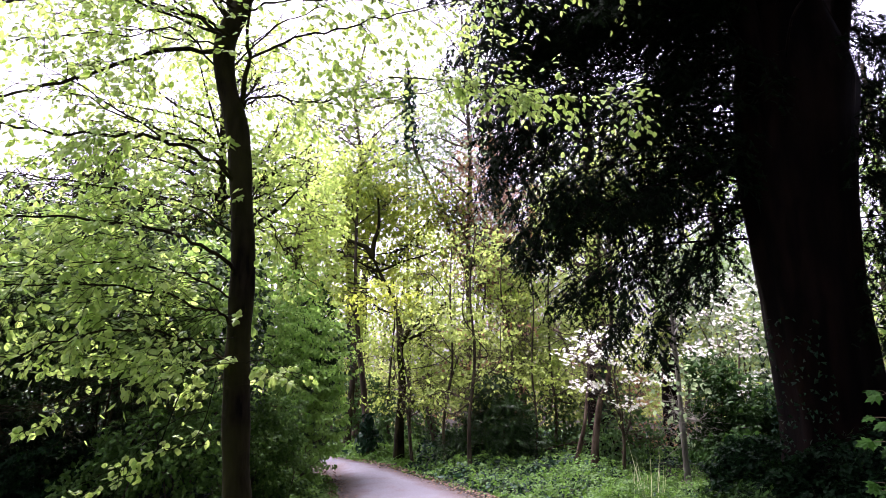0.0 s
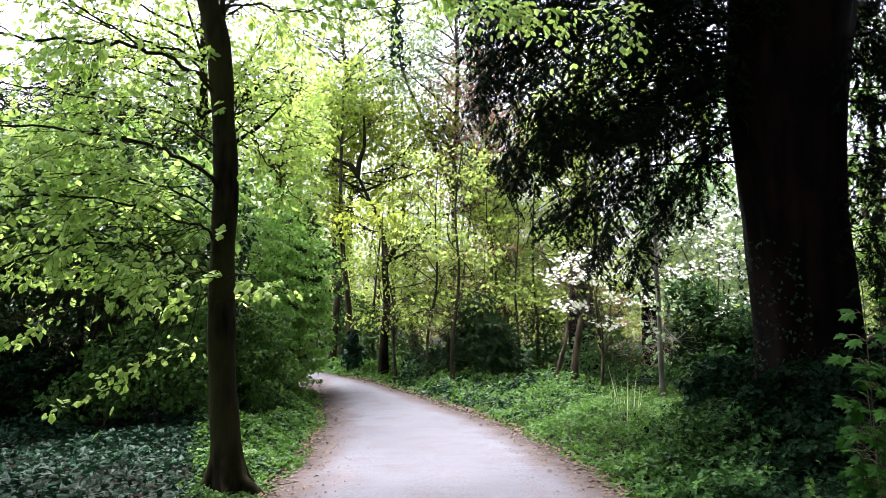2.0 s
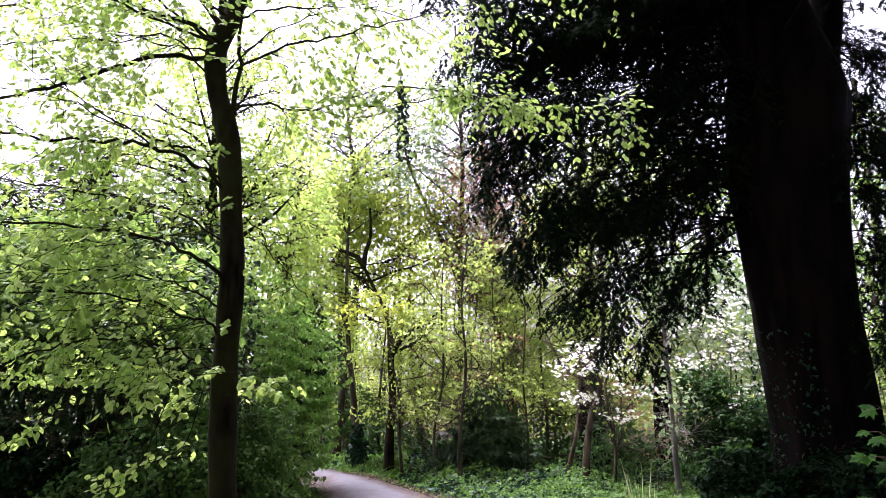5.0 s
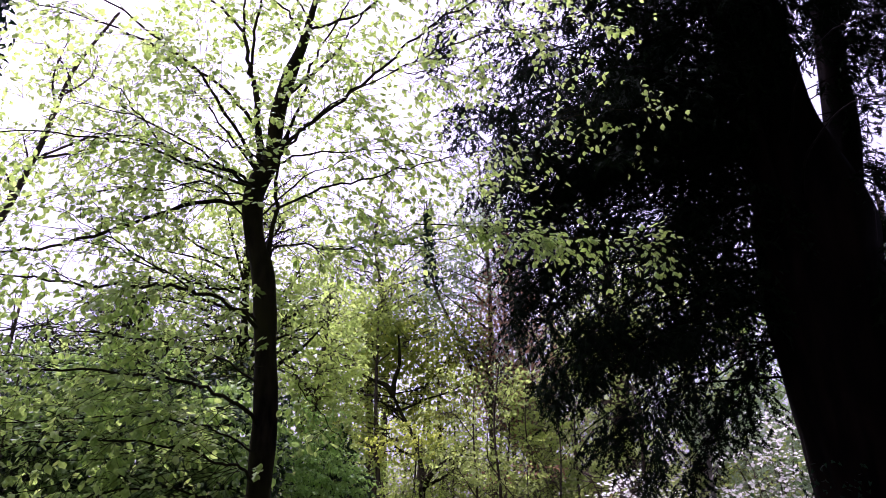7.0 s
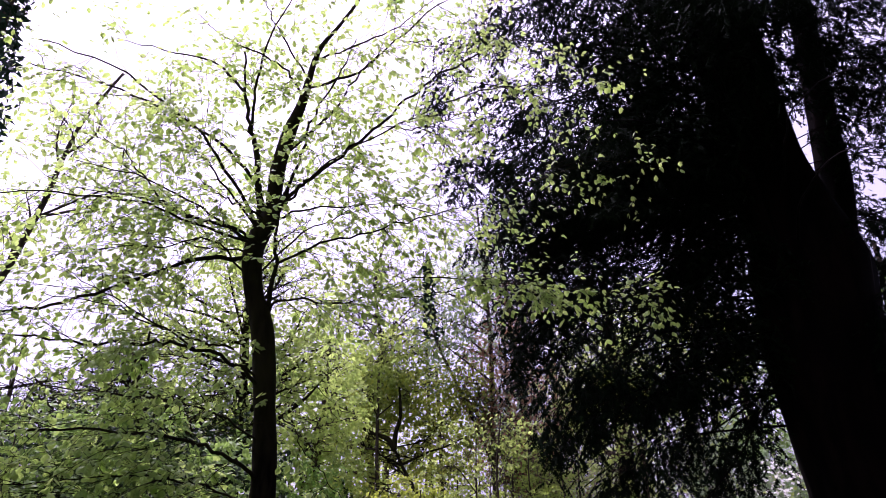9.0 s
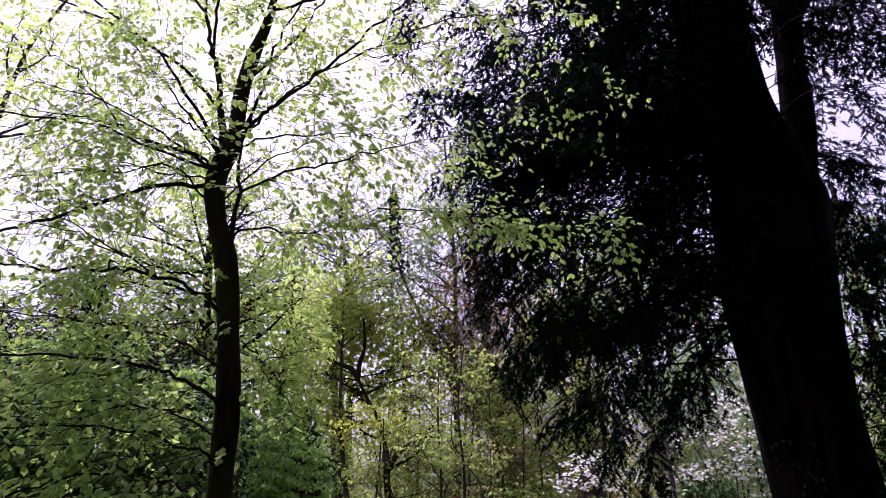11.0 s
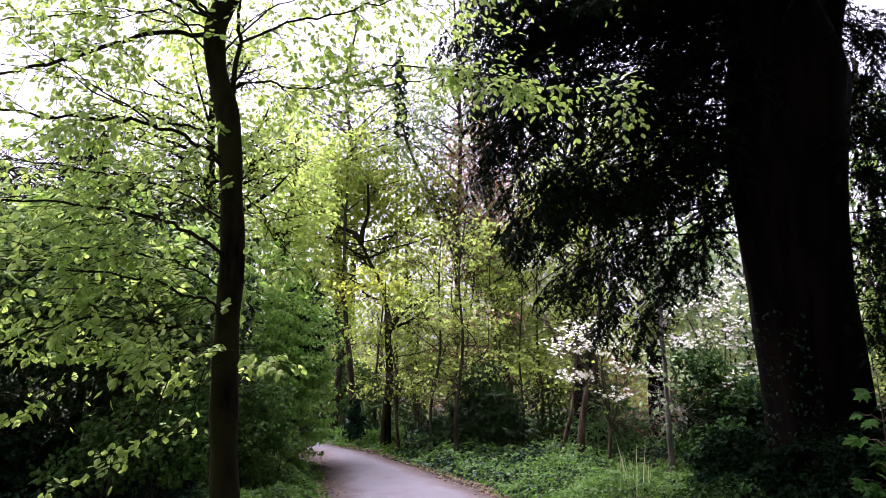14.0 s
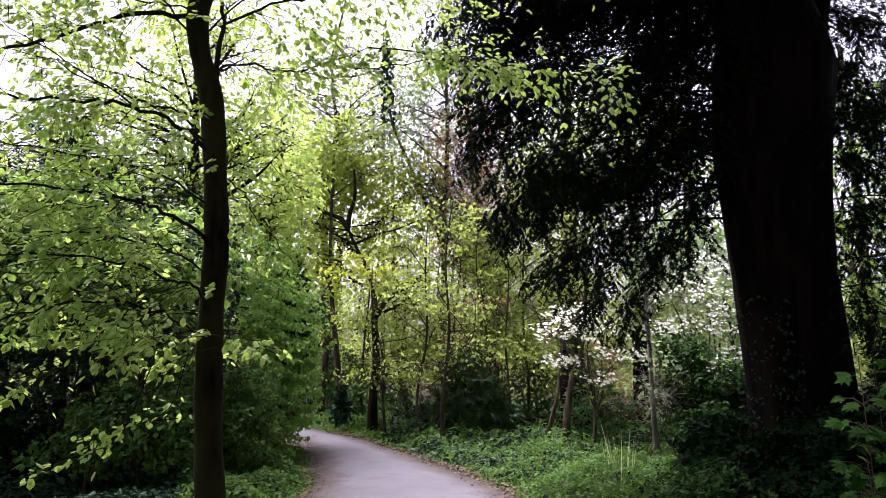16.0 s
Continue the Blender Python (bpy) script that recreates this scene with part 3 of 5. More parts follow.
# ---------------------------------------------------------------- near tree beside the path
def build_near_tree():
    rng = np.random.default_rng(31)
    tree = thing("lime_tree", (-1.9, 6.4, 0), "slender young tree with dark bark and fresh lime-green leaves", "tree")
    line = curve_through([(-1.84, 6.45, -0.1), (-1.88, 6.45, 0.4), (-1.92, 6.45, 0.9), (-1.94, 6.45, 1.37), (-1.95, 6.45, 1.87), (-1.94, 6.45, 2.3), (-1.93, 6.45, 2.73), (-1.97, 6.45, 3.35),
                          (-2.03, 6.48, 3.93), (-2.09, 6.5, 4.21), (-2.18, 6.5, 4.52), (-2.22, 6.52, 4.9), (-2.16, 6.57, 5.2), (-2.08, 6.6, 5.43), (-2.05, 6.6, 5.94), (-1.95, 6.6, 6.42),
                          (-1.82, 6.6, 6.83), (-1.67, 6.6, 7.52), (-1.4, 6.6, 7.95), (-1.15, 6.65, 8.5), (-1.1, 6.7, 9.3)], 5)
    r = np.interp(line[:, 2], [-0.1, 0.02, 0.12, 0.4, 0.9, 2, 3.4, 4, 4.6, 5.2, 5.6, 6.4, 6.8, 7.1, 7.5, 8.2, 9.3], [0.24, 0.19, 0.150, 0.130, 0.122, 0.112, 0.104, 0.108, 0.098, 0.104, 0.084, 0.074, 0.058, 0.040, 0.029, 0.018, 0.010])
    r *= 1 + 0.04 * np.sin(line[:, 2] * 5.3) + 0.03 * np.sin(line[:, 2] * 11)
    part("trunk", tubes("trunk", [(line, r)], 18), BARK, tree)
    for a, reach in ((-0.5, 0.42), (0.9, 0.30), (2.4, 0.36), (3.7, 0.34), (4.9, 0.30)):
        out = np.array((math.cos(a), math.sin(a), 0))
        root = curve_through([np.array((-1.87, 6.45, 0.34)) + out * 0.06, np.array((-1.86, 6.45, 0.13)) + out * 0.15, np.array((-1.85, 6.45, 0.05)) + out * reach * 0.7, np.array((-1.85, 6.45, -0.02)) + out * reach], 4)
        part("root", tubes("root", [(root, np.linspace(0.07, 0.025, len(root)))], 8), BARK, tree)
    # each limb: places, thickness, twigs a metre, twig length
    limbs = [
        ([(-2.16, 6.6, 5.17), (-2.23, 6.6, 5.62), (-2.3, 6.6, 6.2), (-2.38, 6.6, 6.45), (-2.49, 6.6, 6.99), (-2.55, 6.6, 7.6)], 0.045, 5, 0.7),
        ([(-1.99, 6.5, 5.41), (-1.8, 6.5, 5.96), (-1.66, 6.5, 6.54), (-1.41, 6.5, 7.04), (-1.2, 6.5, 7.6)], 0.020, 5, 0.7),
        ([(-1.84, 6.55, 6.9), (-1.95, 6.5, 7.12), (-2.27, 6.5, 7.43), (-2.79, 6.5, 7.75), (-3.2, 6.5, 8.2)], 0.016, 5, 0.7),
        ([(-2.16, 6.45, 4.99), (-2.4, 6.3, 5.11), (-2.88, 6.3, 5.28), (-3.22, 6.3, 5.47), (-3.74, 6.3, 5.61)], 0.018, 7, 0.6),
        ([(-2.37, 6.3, 5.09), (-2.92, 6.2, 5.27), (-3.14, 6.2, 5.45), (-3.38, 6.2, 5.79), (-3.67, 6.2, 6.1), (-3.95, 6.2, 6.24)], 0.013, 7, 0.6),
        ([(-1.7, 6.6, 7.4), (-1.2, 6.5, 7.5), (-0.7, 6.5, 7.75), (-0.2, 6.5, 8.2)], 0.014, 7, 0.7),
        ([(-1.75, 6.6, 7.1), (-2.0, 6.4, 7.5), (-2.2, 6.3, 7.9), (-2.3, 6.2, 8.3)], 0.013, 7, 0.7),
        ([(-0.86, 6.5, 6.35), (-0.5, 6.5, 6.3), (0.0, 6.5, 6.45), (0.5, 6.5, 6.4)], 0.010, 7, 0.6),
        ([(-2.13, 6.5, 5.3), (-2.34, 6.3, 5.37), (-2.6, 6.3, 5.52), (-2.86, 6.3, 5.83)], 0.014, 7, 0.6),
        ([(-2.1, 6.58, 5.25), (-1.84, 6.5, 5.6), (-1.6, 6.45, 5.75), (-1.14, 6.4, 6.1), (-0.78, 6.4, 6.45), (-0.35, 6.4, 6.86), (0.3, 6.5, 7.3), (0.8, 6.6, 7.6)], 0.024, 7, 0.8),
        ([(-2.2, 6.5, 4.85), (-2.62, 6.1, 4.68), (-3.25, 6.0, 4.4), (-3.83, 5.9, 4.22), (-4.4, 5.8, 4.12), (-5.2, 5.6, 4.05)], 0.024, 8, 0.8),
        ([(-2.03, 6.4, 3.5), (-2.18, 6.2, 3.66), (-2.55, 6.0, 3.78), (-2.94, 5.9, 3.80), (-3.5, 5.8, 3.80), (-4.0, 5.7, 3.88), (-4.7, 5.6, 3.9)], 0.021, 10, 0.7),
        ([(-2.03, 6.4, 3.55), (-2.25, 6.25, 3.82), (-2.5, 6.1, 3.86), (-2.9, 6.0, 4.0), (-3.3, 5.9, 4.18), (-3.9, 5.8, 4.3)], 0.013, 9, 0.7),
        ([(-2.5, 6.0, 3.76), (-2.8, 5.8, 3.95), (-3.1, 5.6, 4.12), (-3.5, 5.4, 4.35)], 0.010, 6, 0.7),
        ([(-1.95, 6.4, 2.62), (-2.12, 6.2, 2.80), (-2.38, 6.0, 2.92), (-2.65, 5.9, 2.98), (-3.1, 5.7, 3.02), (-3.8, 5.5, 3.0), (-4.6, 5.3, 2.9)], 0.020, 10, 0.7),
        ([(-1.96, 6.4, 2.15), (-2.04, 6.2, 2.27), (-2.2, 6.05, 2.32), (-2.45, 5.9, 2.42), (-2.9, 5.6, 2.45), (-3.5, 5.4, 2.4), (-4.2, 5.2, 2.3)], 0.014, 11, 0.65),
        ([(-2.0, 6.4, 1.85), (-2.3, 6.0, 2.05), (-2.7, 5.7, 2.1), (-3.1, 5.5, 2.0), (-3.5, 5.3, 1.85), (-4.1, 5.1, 1.75)], 0.011, 9, 0.55),
        ([(-2.02, 6.5, 4.2), (-1.98, 6.55, 4.36), (-1.73, 6.6, 4.42), (-1.47, 6.6, 4.36), (-1.08, 6.6, 4.40), (-0.6, 6.5, 4.55)], 0.017, 11, 0.7),
        ([(-0.6, 6.5, 4.55), (0.0, 6.4, 4.45), (0.44, 6.3, 4.36), (0.8, 6.3, 4.27), (1.21, 6.3, 4.2), (1.83, 6.3, 4.12)], 0.009, 14, 0.32),
        ([(-2.02, 6.5, 4.3), (-1.98, 6.5, 4.8), (-1.95, 6.4, 5.2), (-1.8, 6.3, 5.7)], 0.026, 6, 0.8),
        ([(-2.0, 6.5, 4.75), (-1.6, 6.4, 4.9), (-1.1, 6.3, 4.95), (-0.5, 6.2, 5.05), (0.2, 6.2, 5.2)], 0.014, 11, 0.7),
        ([(-1.83, 6.4, 3.25), (-1.66, 6.35, 3.09), (-1.58, 6.3, 2.93), (-1.41, 6.3, 2.72), (-1.21, 6.3, 2.48)], 0.007, 1, 0.3),
        ([(-1.9, 6.3, 1.85), (-1.7, 6.2, 1.86), (-1.5, 6.1, 1.80), (-1.30, 6.05, 1.70)], 0.006, 5, 0.18),
        ([(-2.2, 6.55, 4.95), (-2.6, 6.9, 5.4), (-3.1, 7.2, 5.7), (-3.8, 7.4, 6.1), (-4.8, 7.5, 6.4)], 0.022, 6, 0.8),
        ([(-2.24, 6.6, 5.75), (-2.7, 6.6, 6.3), (-3.2, 6.4, 6.6), (-3.9, 6.2, 6.9), (-4.7, 6.0, 7.1)], 0.022, 6, 0.9),
        ([(-2.02, 6.6, 6.1), (-1.6, 6.9, 6.8), (-1.3, 7.1, 7.5), (-0.9, 7.2, 8.2)], 0.022, 6, 0.9),
        ([(-2.15, 6.6, 5.1), (-2.4, 6.2, 5.6), (-2.7, 5.8, 6.0), (-3.2, 5.3, 6.3), (-3.9, 5.0, 6.5)], 0.020, 6, 0.8),
        ([(-2.1, 6.6, 5.2), (-1.8, 6.2, 5.3), (-1.4, 5.9, 5.5), (-0.9, 5.6, 5.6), (-0.2, 5.4, 5.8)], 0.016, 6, 0.8),
        ([(-2.38, 6.6, 6.45), (-2.3, 6.4, 7.0), (-2.0, 6.0, 7.4), (-1.6, 5.7, 7.8)], 0.018, 6, 0.9),
        ([(-2.5, 6.6, 7.0), (-3.0, 6.9, 7.7), (-3.6, 7.0, 8.0), (-4.4, 7.0, 8.3)], 0.018, 6, 0.9),
        ([(-2.18, 6.5, 5.0), (-2.7, 6.2, 5.1), (-3.3, 6.0, 5.3), (-4.1, 5.8, 5.35), (-4.9, 5.7, 5.3)], 0.016, 6, 0.8),
        ([(-1.79, 6.6, 7.0), (-1.2, 6.6, 7.2), (-0.5, 6.4, 7.7), (0.1, 6.3, 8.1)], 0.018, 6, 0.9),
        ([(-2.2, 6.55, 5.0), (-2.6, 6.3, 5.25), (-3.2, 6.1, 5.6), (-3.9, 5.9, 5.75)], 0.014, 8, 0.7),
        ([(-2.17, 6.55, 5.15), (-2.5, 6.4, 5.6), (-2.9, 6.2, 6.1), (-3.3, 6.1, 6.7)], 0.014, 8, 0.7),
        ([(-2.1, 6.6, 5.3), (-1.7, 6.7, 5.5), (-1.2, 6.8, 5.55), (-0.6, 6.9, 5.7)], 0.013, 8, 0.7),
        ([(-2.2, 6.5, 4.9), (-2.7, 6.5, 5.0), (-3.3, 6.6, 5.2), (-3.9, 6.7, 5.2)], 0.012, 8, 0.6),
        ([(-2.15, 6.55, 4.7), (-1.7, 6.5, 5.1), (-1.2, 6.4, 5.25), (-0.6, 6.3, 5.3)], 0.012, 8, 0.7),
        ([(-1.0, 6.6, 4.42), (-0.5, 6.4, 4.3), (0.1, 6.3, 4.35), (0.6, 6.2, 4.3)], 0.008, 9, 0.4),
        ([(-0.9, 7.2, 8.2), (-0.3, 7.2, 8.0), (0.5, 7.1, 7.7), (1.2, 7.0, 7.2)], 0.010, 5, 0.7),
        ([(-0.2, 5.4, 5.8), (0.4, 5.6, 6.1), (1.0, 5.8, 6.2), (1.7, 6.0, 6.1)], 0.009, 4, 0.6),
        ([(0.2, 6.2, 5.2), (0.8, 6.3, 5.5), (1.4, 6.4, 5.7), (2.0, 6.5, 5.6)], 0.008, 4, 0.5),
        ([(-2.2, 6.5, 4.6), (-2.6, 6.3, 5.0), (-3.0, 6.2, 4.9), (-3.6, 6.1, 4.85), (-4.4, 6.0, 4.7)], 0.012, 9, 0.7),
        ([(-1.98, 6.4, 2.4), (-2.3, 6.1, 2.58), (-2.8, 5.8, 2.66), (-3.4, 5.6, 2.62), (-4.2, 5.4, 2.52)], 0.010, 10, 0.6),
        ([(-1.97, 6.4, 1.9), (-2.25, 6.15, 1.82), (-2.6, 6.0, 1.7), (-3.1, 5.85, 1.55), (-3.7, 5.7, 1.42)], 0.009, 9, 0.5),
        ([(-1.98, 6.4, 3.0), (-2.4, 6.1, 3.25), (-3.0, 5.9, 3.35), (-3.7, 5.7, 3.4), (-4.5, 5.6, 3.3)], 0.011, 9, 0.65),
    ]
    lines, anchors, made = [], [], []
    for pts, radius, often, long in limbs:
        c = curve_through(pts, 5)
        c[2:-1] += rng.normal(0, 0.012, c[2:-1].shape)
        sub = []
        span = np.linalg.norm(np.diff(c, axis=0), axis=1).sum()
        for u in np.sort(rng.uniform(0.15, 1.0, int(span * often) + 2)):
            i = min(int(u * (len(c) - 1)), len(c) - 2)
            along = unit(c[i + 1] - c[i])
            out = rng.normal(0, 1, 3)
            out = unit(out - (out @ along) * along) * (1, 1, 0.55)
            if c[i][2] < 3.2 and c[i][0] < -1.7:
                out[0] = -abs(out[0])
            grow(rng, c[i], along * 0.7 + out, long * rng.uniform(0.5, 1.3), 0.0040, 1, sub, anchors, droop=0.4, kids=(6,), ratio=0.5, flat=0.45, gap=0.10, wob=0.6)
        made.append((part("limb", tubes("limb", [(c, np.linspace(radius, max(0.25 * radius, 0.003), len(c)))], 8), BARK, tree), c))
        lines += sub
    # sprigs that sprout from the bark
    for x, y, z in ((-1.95, 6.30, 3.36), (-1.89, 6.27, 2.27), (-1.95, 6.27, 1.88), (-2.04, 6.36, 3.9)):
        for _ in range(6):
            anchors.append((np.array((x, y, z)) + rng.normal(0, 0.025, 3), np.array((rng.normal(0, 1), -0.5, rng.normal(-0.3, 0.4)))))
    # hanging sprays low down in front of the dark shrubs
    for x, y, z, times in [(-3.0, 5.2, 2.5, 3), (-3.5, 5.2, 2.2, 3), (-2.9, 5.4, 1.75, 2), (-3.5, 5.0, 2.1, 2), (-4.0, 5.4, 2.7, 4), (-4.3, 5.2, 2.3, 2), (-2.6, 5.7, 1.45, 1),
                           (-4.4, 5.6, 3.2, 3), (-3.4, 5.7, 3.4, 3), (-2.9, 5.9, 3.15, 3), (-2.2, 6.0, 1.8, 2), (-3.9, 6.2, 3.3, 3), (-2.5, 5.8, 2.2, 3), (-2.9, 5.6, 2.05, 3), (-3.3, 5.5, 1.8, 2), (-2.4, 5.9, 1.3, 1), (-3.1, 5.6, 1.35, 1), (-2.6, 5.8, 2.7, 3), (-2.3, 5.7, 1.6, 3), (-2.1, 5.8, 1.35, 2), (-2.6, 5.6, 1.8, 3), (-2.4, 5.6, 1.2, 2), (-2.9, 5.6, 1.6, 2), (-2.2, 5.8, 1.9, 2)]:
        start = np.array((x + 0.45, y + 0.35, z + 0.2))
        for _ in range(times):
            grow(rng, start + rng.normal(0, 0.16, 3), (-1 + rng.normal(0, 0.4), -0.4 + rng.normal(0, 0.4), -0.05), 0.85, 0.004, 1, lines, anchors, droop=0.5,
                 kids=(6,), ratio=0.45, flat=0.35, gap=0.12, wob=0.5)
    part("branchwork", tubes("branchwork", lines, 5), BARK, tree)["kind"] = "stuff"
    pos, tip, up, size = leaf_arrays(rng, anchors, 0.074, 0.35, 0.35, 2)
    size = size * np.where(pos[:, 0] > -0.4, 0.8, 1.0)
    up[:, 1] -= 0.25
    kept = (pos[:, 2] < 5.4) | (rng.uniform(0, 1, len(pos)) < np.where(pos[:, 0] < -2.9, 0.6, 1.0))
    kept &= ~((pos[:, 2] < 1.5) & (rng.uniform(0, 1, len(pos)) < 0.72))
    kept &= ~((pos[:, 2] > 3.35) & (pos[:, 2] < 5.2) & (pos[:, 0] < -2.1) & (rng.uniform(0, 1, len(pos)) < 0.25))
    kept &= ~((pos[:, 2] > 3.6) & (pos[:, 2] < 5.3) & (pos[:, 0] > -1.9) & (rng.uniform(0, 1, len(pos)) < 0.1))
    tier = np.sin(pos[:, 2] * 7.5 + 1.2 * np.sin(pos[:, 0] * 2.1)) + 0.8 * np.sin(pos[:, 0] * 5.3 + pos[:, 1] * 3)
    kept &= (tier > -0.35) | (rng.uniform(0, 1, len(pos)) < 0.35)
    kept &= ~((pos[:, 0] < -2.5) & (pos[:, 2] < 1.75) & (rng.uniform(0, 1, len(pos)) < 0.92))
    # three low sprays that hang by themselves before the dark ground
    low = []
    for pts in ([(-2.2, 5.8, 1.6), (-2.35, 5.65, 1.08), (-2.62, 5.6, 0.95), (-2.96, 5.55, 0.78)], [(-1.95, 5.9, 1.7), (-2.05, 5.8, 1.27), (-2.35, 5.7, 1.15), (-2.66, 5.65, 1.02)],
                [(-2.9, 5.6, 1.8), (-3.0, 5.45, 1.45), (-3.12, 5.4, 1.36), (-3.3, 5.4, 1.32)]):
        twig = curve_through(pts, 5)
        part("twig", tubes("twig", [(twig, np.linspace(0.005, 0.002, len(twig)))], 4), BARK, tree)
        for q, d in zip(twig[5:], np.diff(twig, axis=0)[4:]):
            low += [(q + rng.normal(0, 0.03, 3), d + rng.normal(0, 0.03, 3)) for _ in range(2)]
    more = leaf_arrays(rng, low, 0.072, 0.3, 0.3, 2)
    pos, tip, up, size = (np.concatenate([a[kept], b]) for a, b in zip((pos, tip, up, size), more))
    near = np.argsort(pos[:, 1] + 0.4 * np.abs(pos[:, 2] - 2.2))
    one, rest = near[:300], near[300:]
    part("foliage", leaves("foliage", OVAL, pos[rest], tip[rest], up[rest], size[rest]), LIME, tree)["kind"] = "stuff"
    shared = mesh_of("leaf", OVAL[0], OVAL[1])
    frames = leaf_frames(pos[one], tip[one], up[one])
    for k, i in enumerate(one):
        limb = min(made, key=lambda lc: np.min(((lc[1] - pos[i]) ** 2).sum(1)))[0]
        ob = part("leaf", shared, LIME_ONE, limb)
        m = Matrix([list(frames[k][:, c] * size[i]) for c in range(3)])
        ob.matrix_basis = Matrix.Translation(pos[i]) @ m.to_4x4()


build_near_tree()


# ---------------------------------------------------------------- old yew on the right
def fluted_trunk(name, pts, radii, seed, sides=36):
    """A thick old trunk with ribs and hollows."""
    c = curve_through(pts, 8)
    r = np.interp(np.linspace(0, 1, len(c)), np.linspace(0, 1, len(radii)), radii)
    a = np.arange(sides) * 2 * math.pi / sides
    v = []
    for i, p in enumerate(c):
        z = p[2]
        ribs = 1 + 0.07 * np.sin(3 * a + 0.5 * z + seed) + 0.05 * np.sin(7 * a - 0.6 * z) + 0.025 * np.sin(13 * a + 1.1 * z)
        v.append(np.column_stack([p[0] + r[i] * ribs * np.cos(a), p[1] + r[i] * ribs * np.sin(a), np.full(sides, z)]))
    i, j = np.meshgrid(np.arange(len(c) - 1), np.arange(sides), indexing="ij")
    j2 = (j + 1) % sides
    f = np.stack([i * sides + j, i * sides + j2, (i + 1) * sides + j2, (i + 1) * sides + j], -1).reshape(-1, 4)
    return mesh_of(name, np.concatenate(v), None, f, True)


def build_yew():
    rng = np.random.default_rng(41)
    tree = thing("yew_tree", (4.5, 9, 0), "huge old yew with thick dark trunk and drooping dark needles", "tree")
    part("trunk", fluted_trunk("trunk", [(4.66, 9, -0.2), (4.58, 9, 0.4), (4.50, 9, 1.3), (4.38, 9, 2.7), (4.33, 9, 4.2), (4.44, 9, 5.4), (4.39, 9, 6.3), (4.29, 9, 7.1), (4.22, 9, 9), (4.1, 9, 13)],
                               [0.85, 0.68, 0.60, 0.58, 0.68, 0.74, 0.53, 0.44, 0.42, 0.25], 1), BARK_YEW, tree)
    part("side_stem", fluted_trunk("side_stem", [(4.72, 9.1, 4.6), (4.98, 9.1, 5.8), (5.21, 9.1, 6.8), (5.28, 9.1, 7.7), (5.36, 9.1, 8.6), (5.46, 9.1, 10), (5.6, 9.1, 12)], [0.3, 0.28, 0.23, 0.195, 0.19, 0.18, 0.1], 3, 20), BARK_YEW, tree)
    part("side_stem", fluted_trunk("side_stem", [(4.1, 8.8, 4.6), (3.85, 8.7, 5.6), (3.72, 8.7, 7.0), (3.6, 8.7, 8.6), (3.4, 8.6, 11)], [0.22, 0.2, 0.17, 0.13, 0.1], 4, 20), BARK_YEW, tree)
    lines, anchors, boughs = [], [], []
    # boughs that sweep out over the path and droop at their ends: (x, z) of the tips
    tips = [(0.75, 5.1), (0.62, 4.5), (0.8, 3.75), (1.0, 3.35), (1.3, 2.95), (1.6, 2.7), (2.1, 2.45), (2.6, 2.35), (0.62, 4.8), (0.75, 4.1), (0.95, 3.5), (1.4, 2.85), (1.8, 2.55), (2.3, 2.4), (0.7, 4.3), (0.85, 3.65), (1.15, 3.15), (0.7, 4.95), (0.55, 4.5), (0.6, 4.1), (0.6, 4.8), (0.75, 3.7), (1.0, 3.3), (0.5, 5.3), (0.45, 5.8)]
    tips += [(0.5, 9.49), (0.35, 8.01), (0.5, 6.77), (0.6, 5.98), (0.7, 5.4), (0.4, 7.4), (0.55, 6.3), (1.2, 6.6), (1.6, 5.8), (1.4, 7.8), (2.2, 6.4), (2.4, 7.4), (2.8, 5.4), (3.0, 6.4), (3.2, 4.8), (3.3, 7.6), (3.0, 8.4)] + [(-0.1, 7.6), (0.0, 6.4), (0.9, 8.8), (0.6, 7.2), (0.9, 6.2), (1.0, 7.9), (1.8, 8.8), (2.0, 7.0), (1.1, 7.0)]
    for k in range(27):
        z = 2.7 + 4.2 * rng.uniform(0, 1)
        edge = np.interp(z, [2.3, 2.9, 3.7, 5, 7], [2.3, 1.3, 0.8, 0.65, 0.4])
        tips.append((edge + 0.25 + (3.1 - edge) * rng.uniform(0, 1) ** 1.3, z))
    for x, z in tips:
        x, z, y = x + rng.normal(0, 0.06), z + rng.normal(0, 0.08), 9.0 + rng.uniform(-0.7, 0.5)
        top = min(max(z + (4.2 - x) * rng.uniform(0.05, 0.45), 3.3 + 1.2 * rng.uniform(0, 1)), 11)
        s, e = np.array((4.05, 8.95, top)), np.array((x, y, z))
        bend = rng.normal(0, 0.14, (2, 3))
        pts = curve_through([s, s + (e - s) * 0.3 + (0, 0, 0.2) + bend[0], s + (e - s) * 0.7 + (0, 0, 0.26) + bend[1], e], 4)
        boughs.append((pts, float(np.linalg.norm(e - s))))
    count = 62
    for k in range(count):
        z = 5.2 + 7.6 * (k / count) ** 0.95 + rng.uniform(-0.2, 0.2)
        side = rng.uniform(0, 1)
        # Boughs at 232 to 256 degrees are added over the walker to shade the undergrowth.
        az = rng.uniform(140, 222) if side < 0.3 else rng.uniform(-60, 50) if side < 0.5 else rng.uniform(60, 140) if side < 0.80 else rng.uniform(232, 256)
        long = rng.uniform(2.6, 3.9) if az < 222 else rng.uniform(3.2, 5.2)
        if az < 130:
            long *= 0.75
        way = np.array((math.cos(radians(az)), math.sin(radians(az)), rng.uniform(-0.05, 0.25)))
        p, d = np.array((4.35, 9.0, z)) + way * 0.4, unit(way)
        pts = [p.copy()]
        n = 12
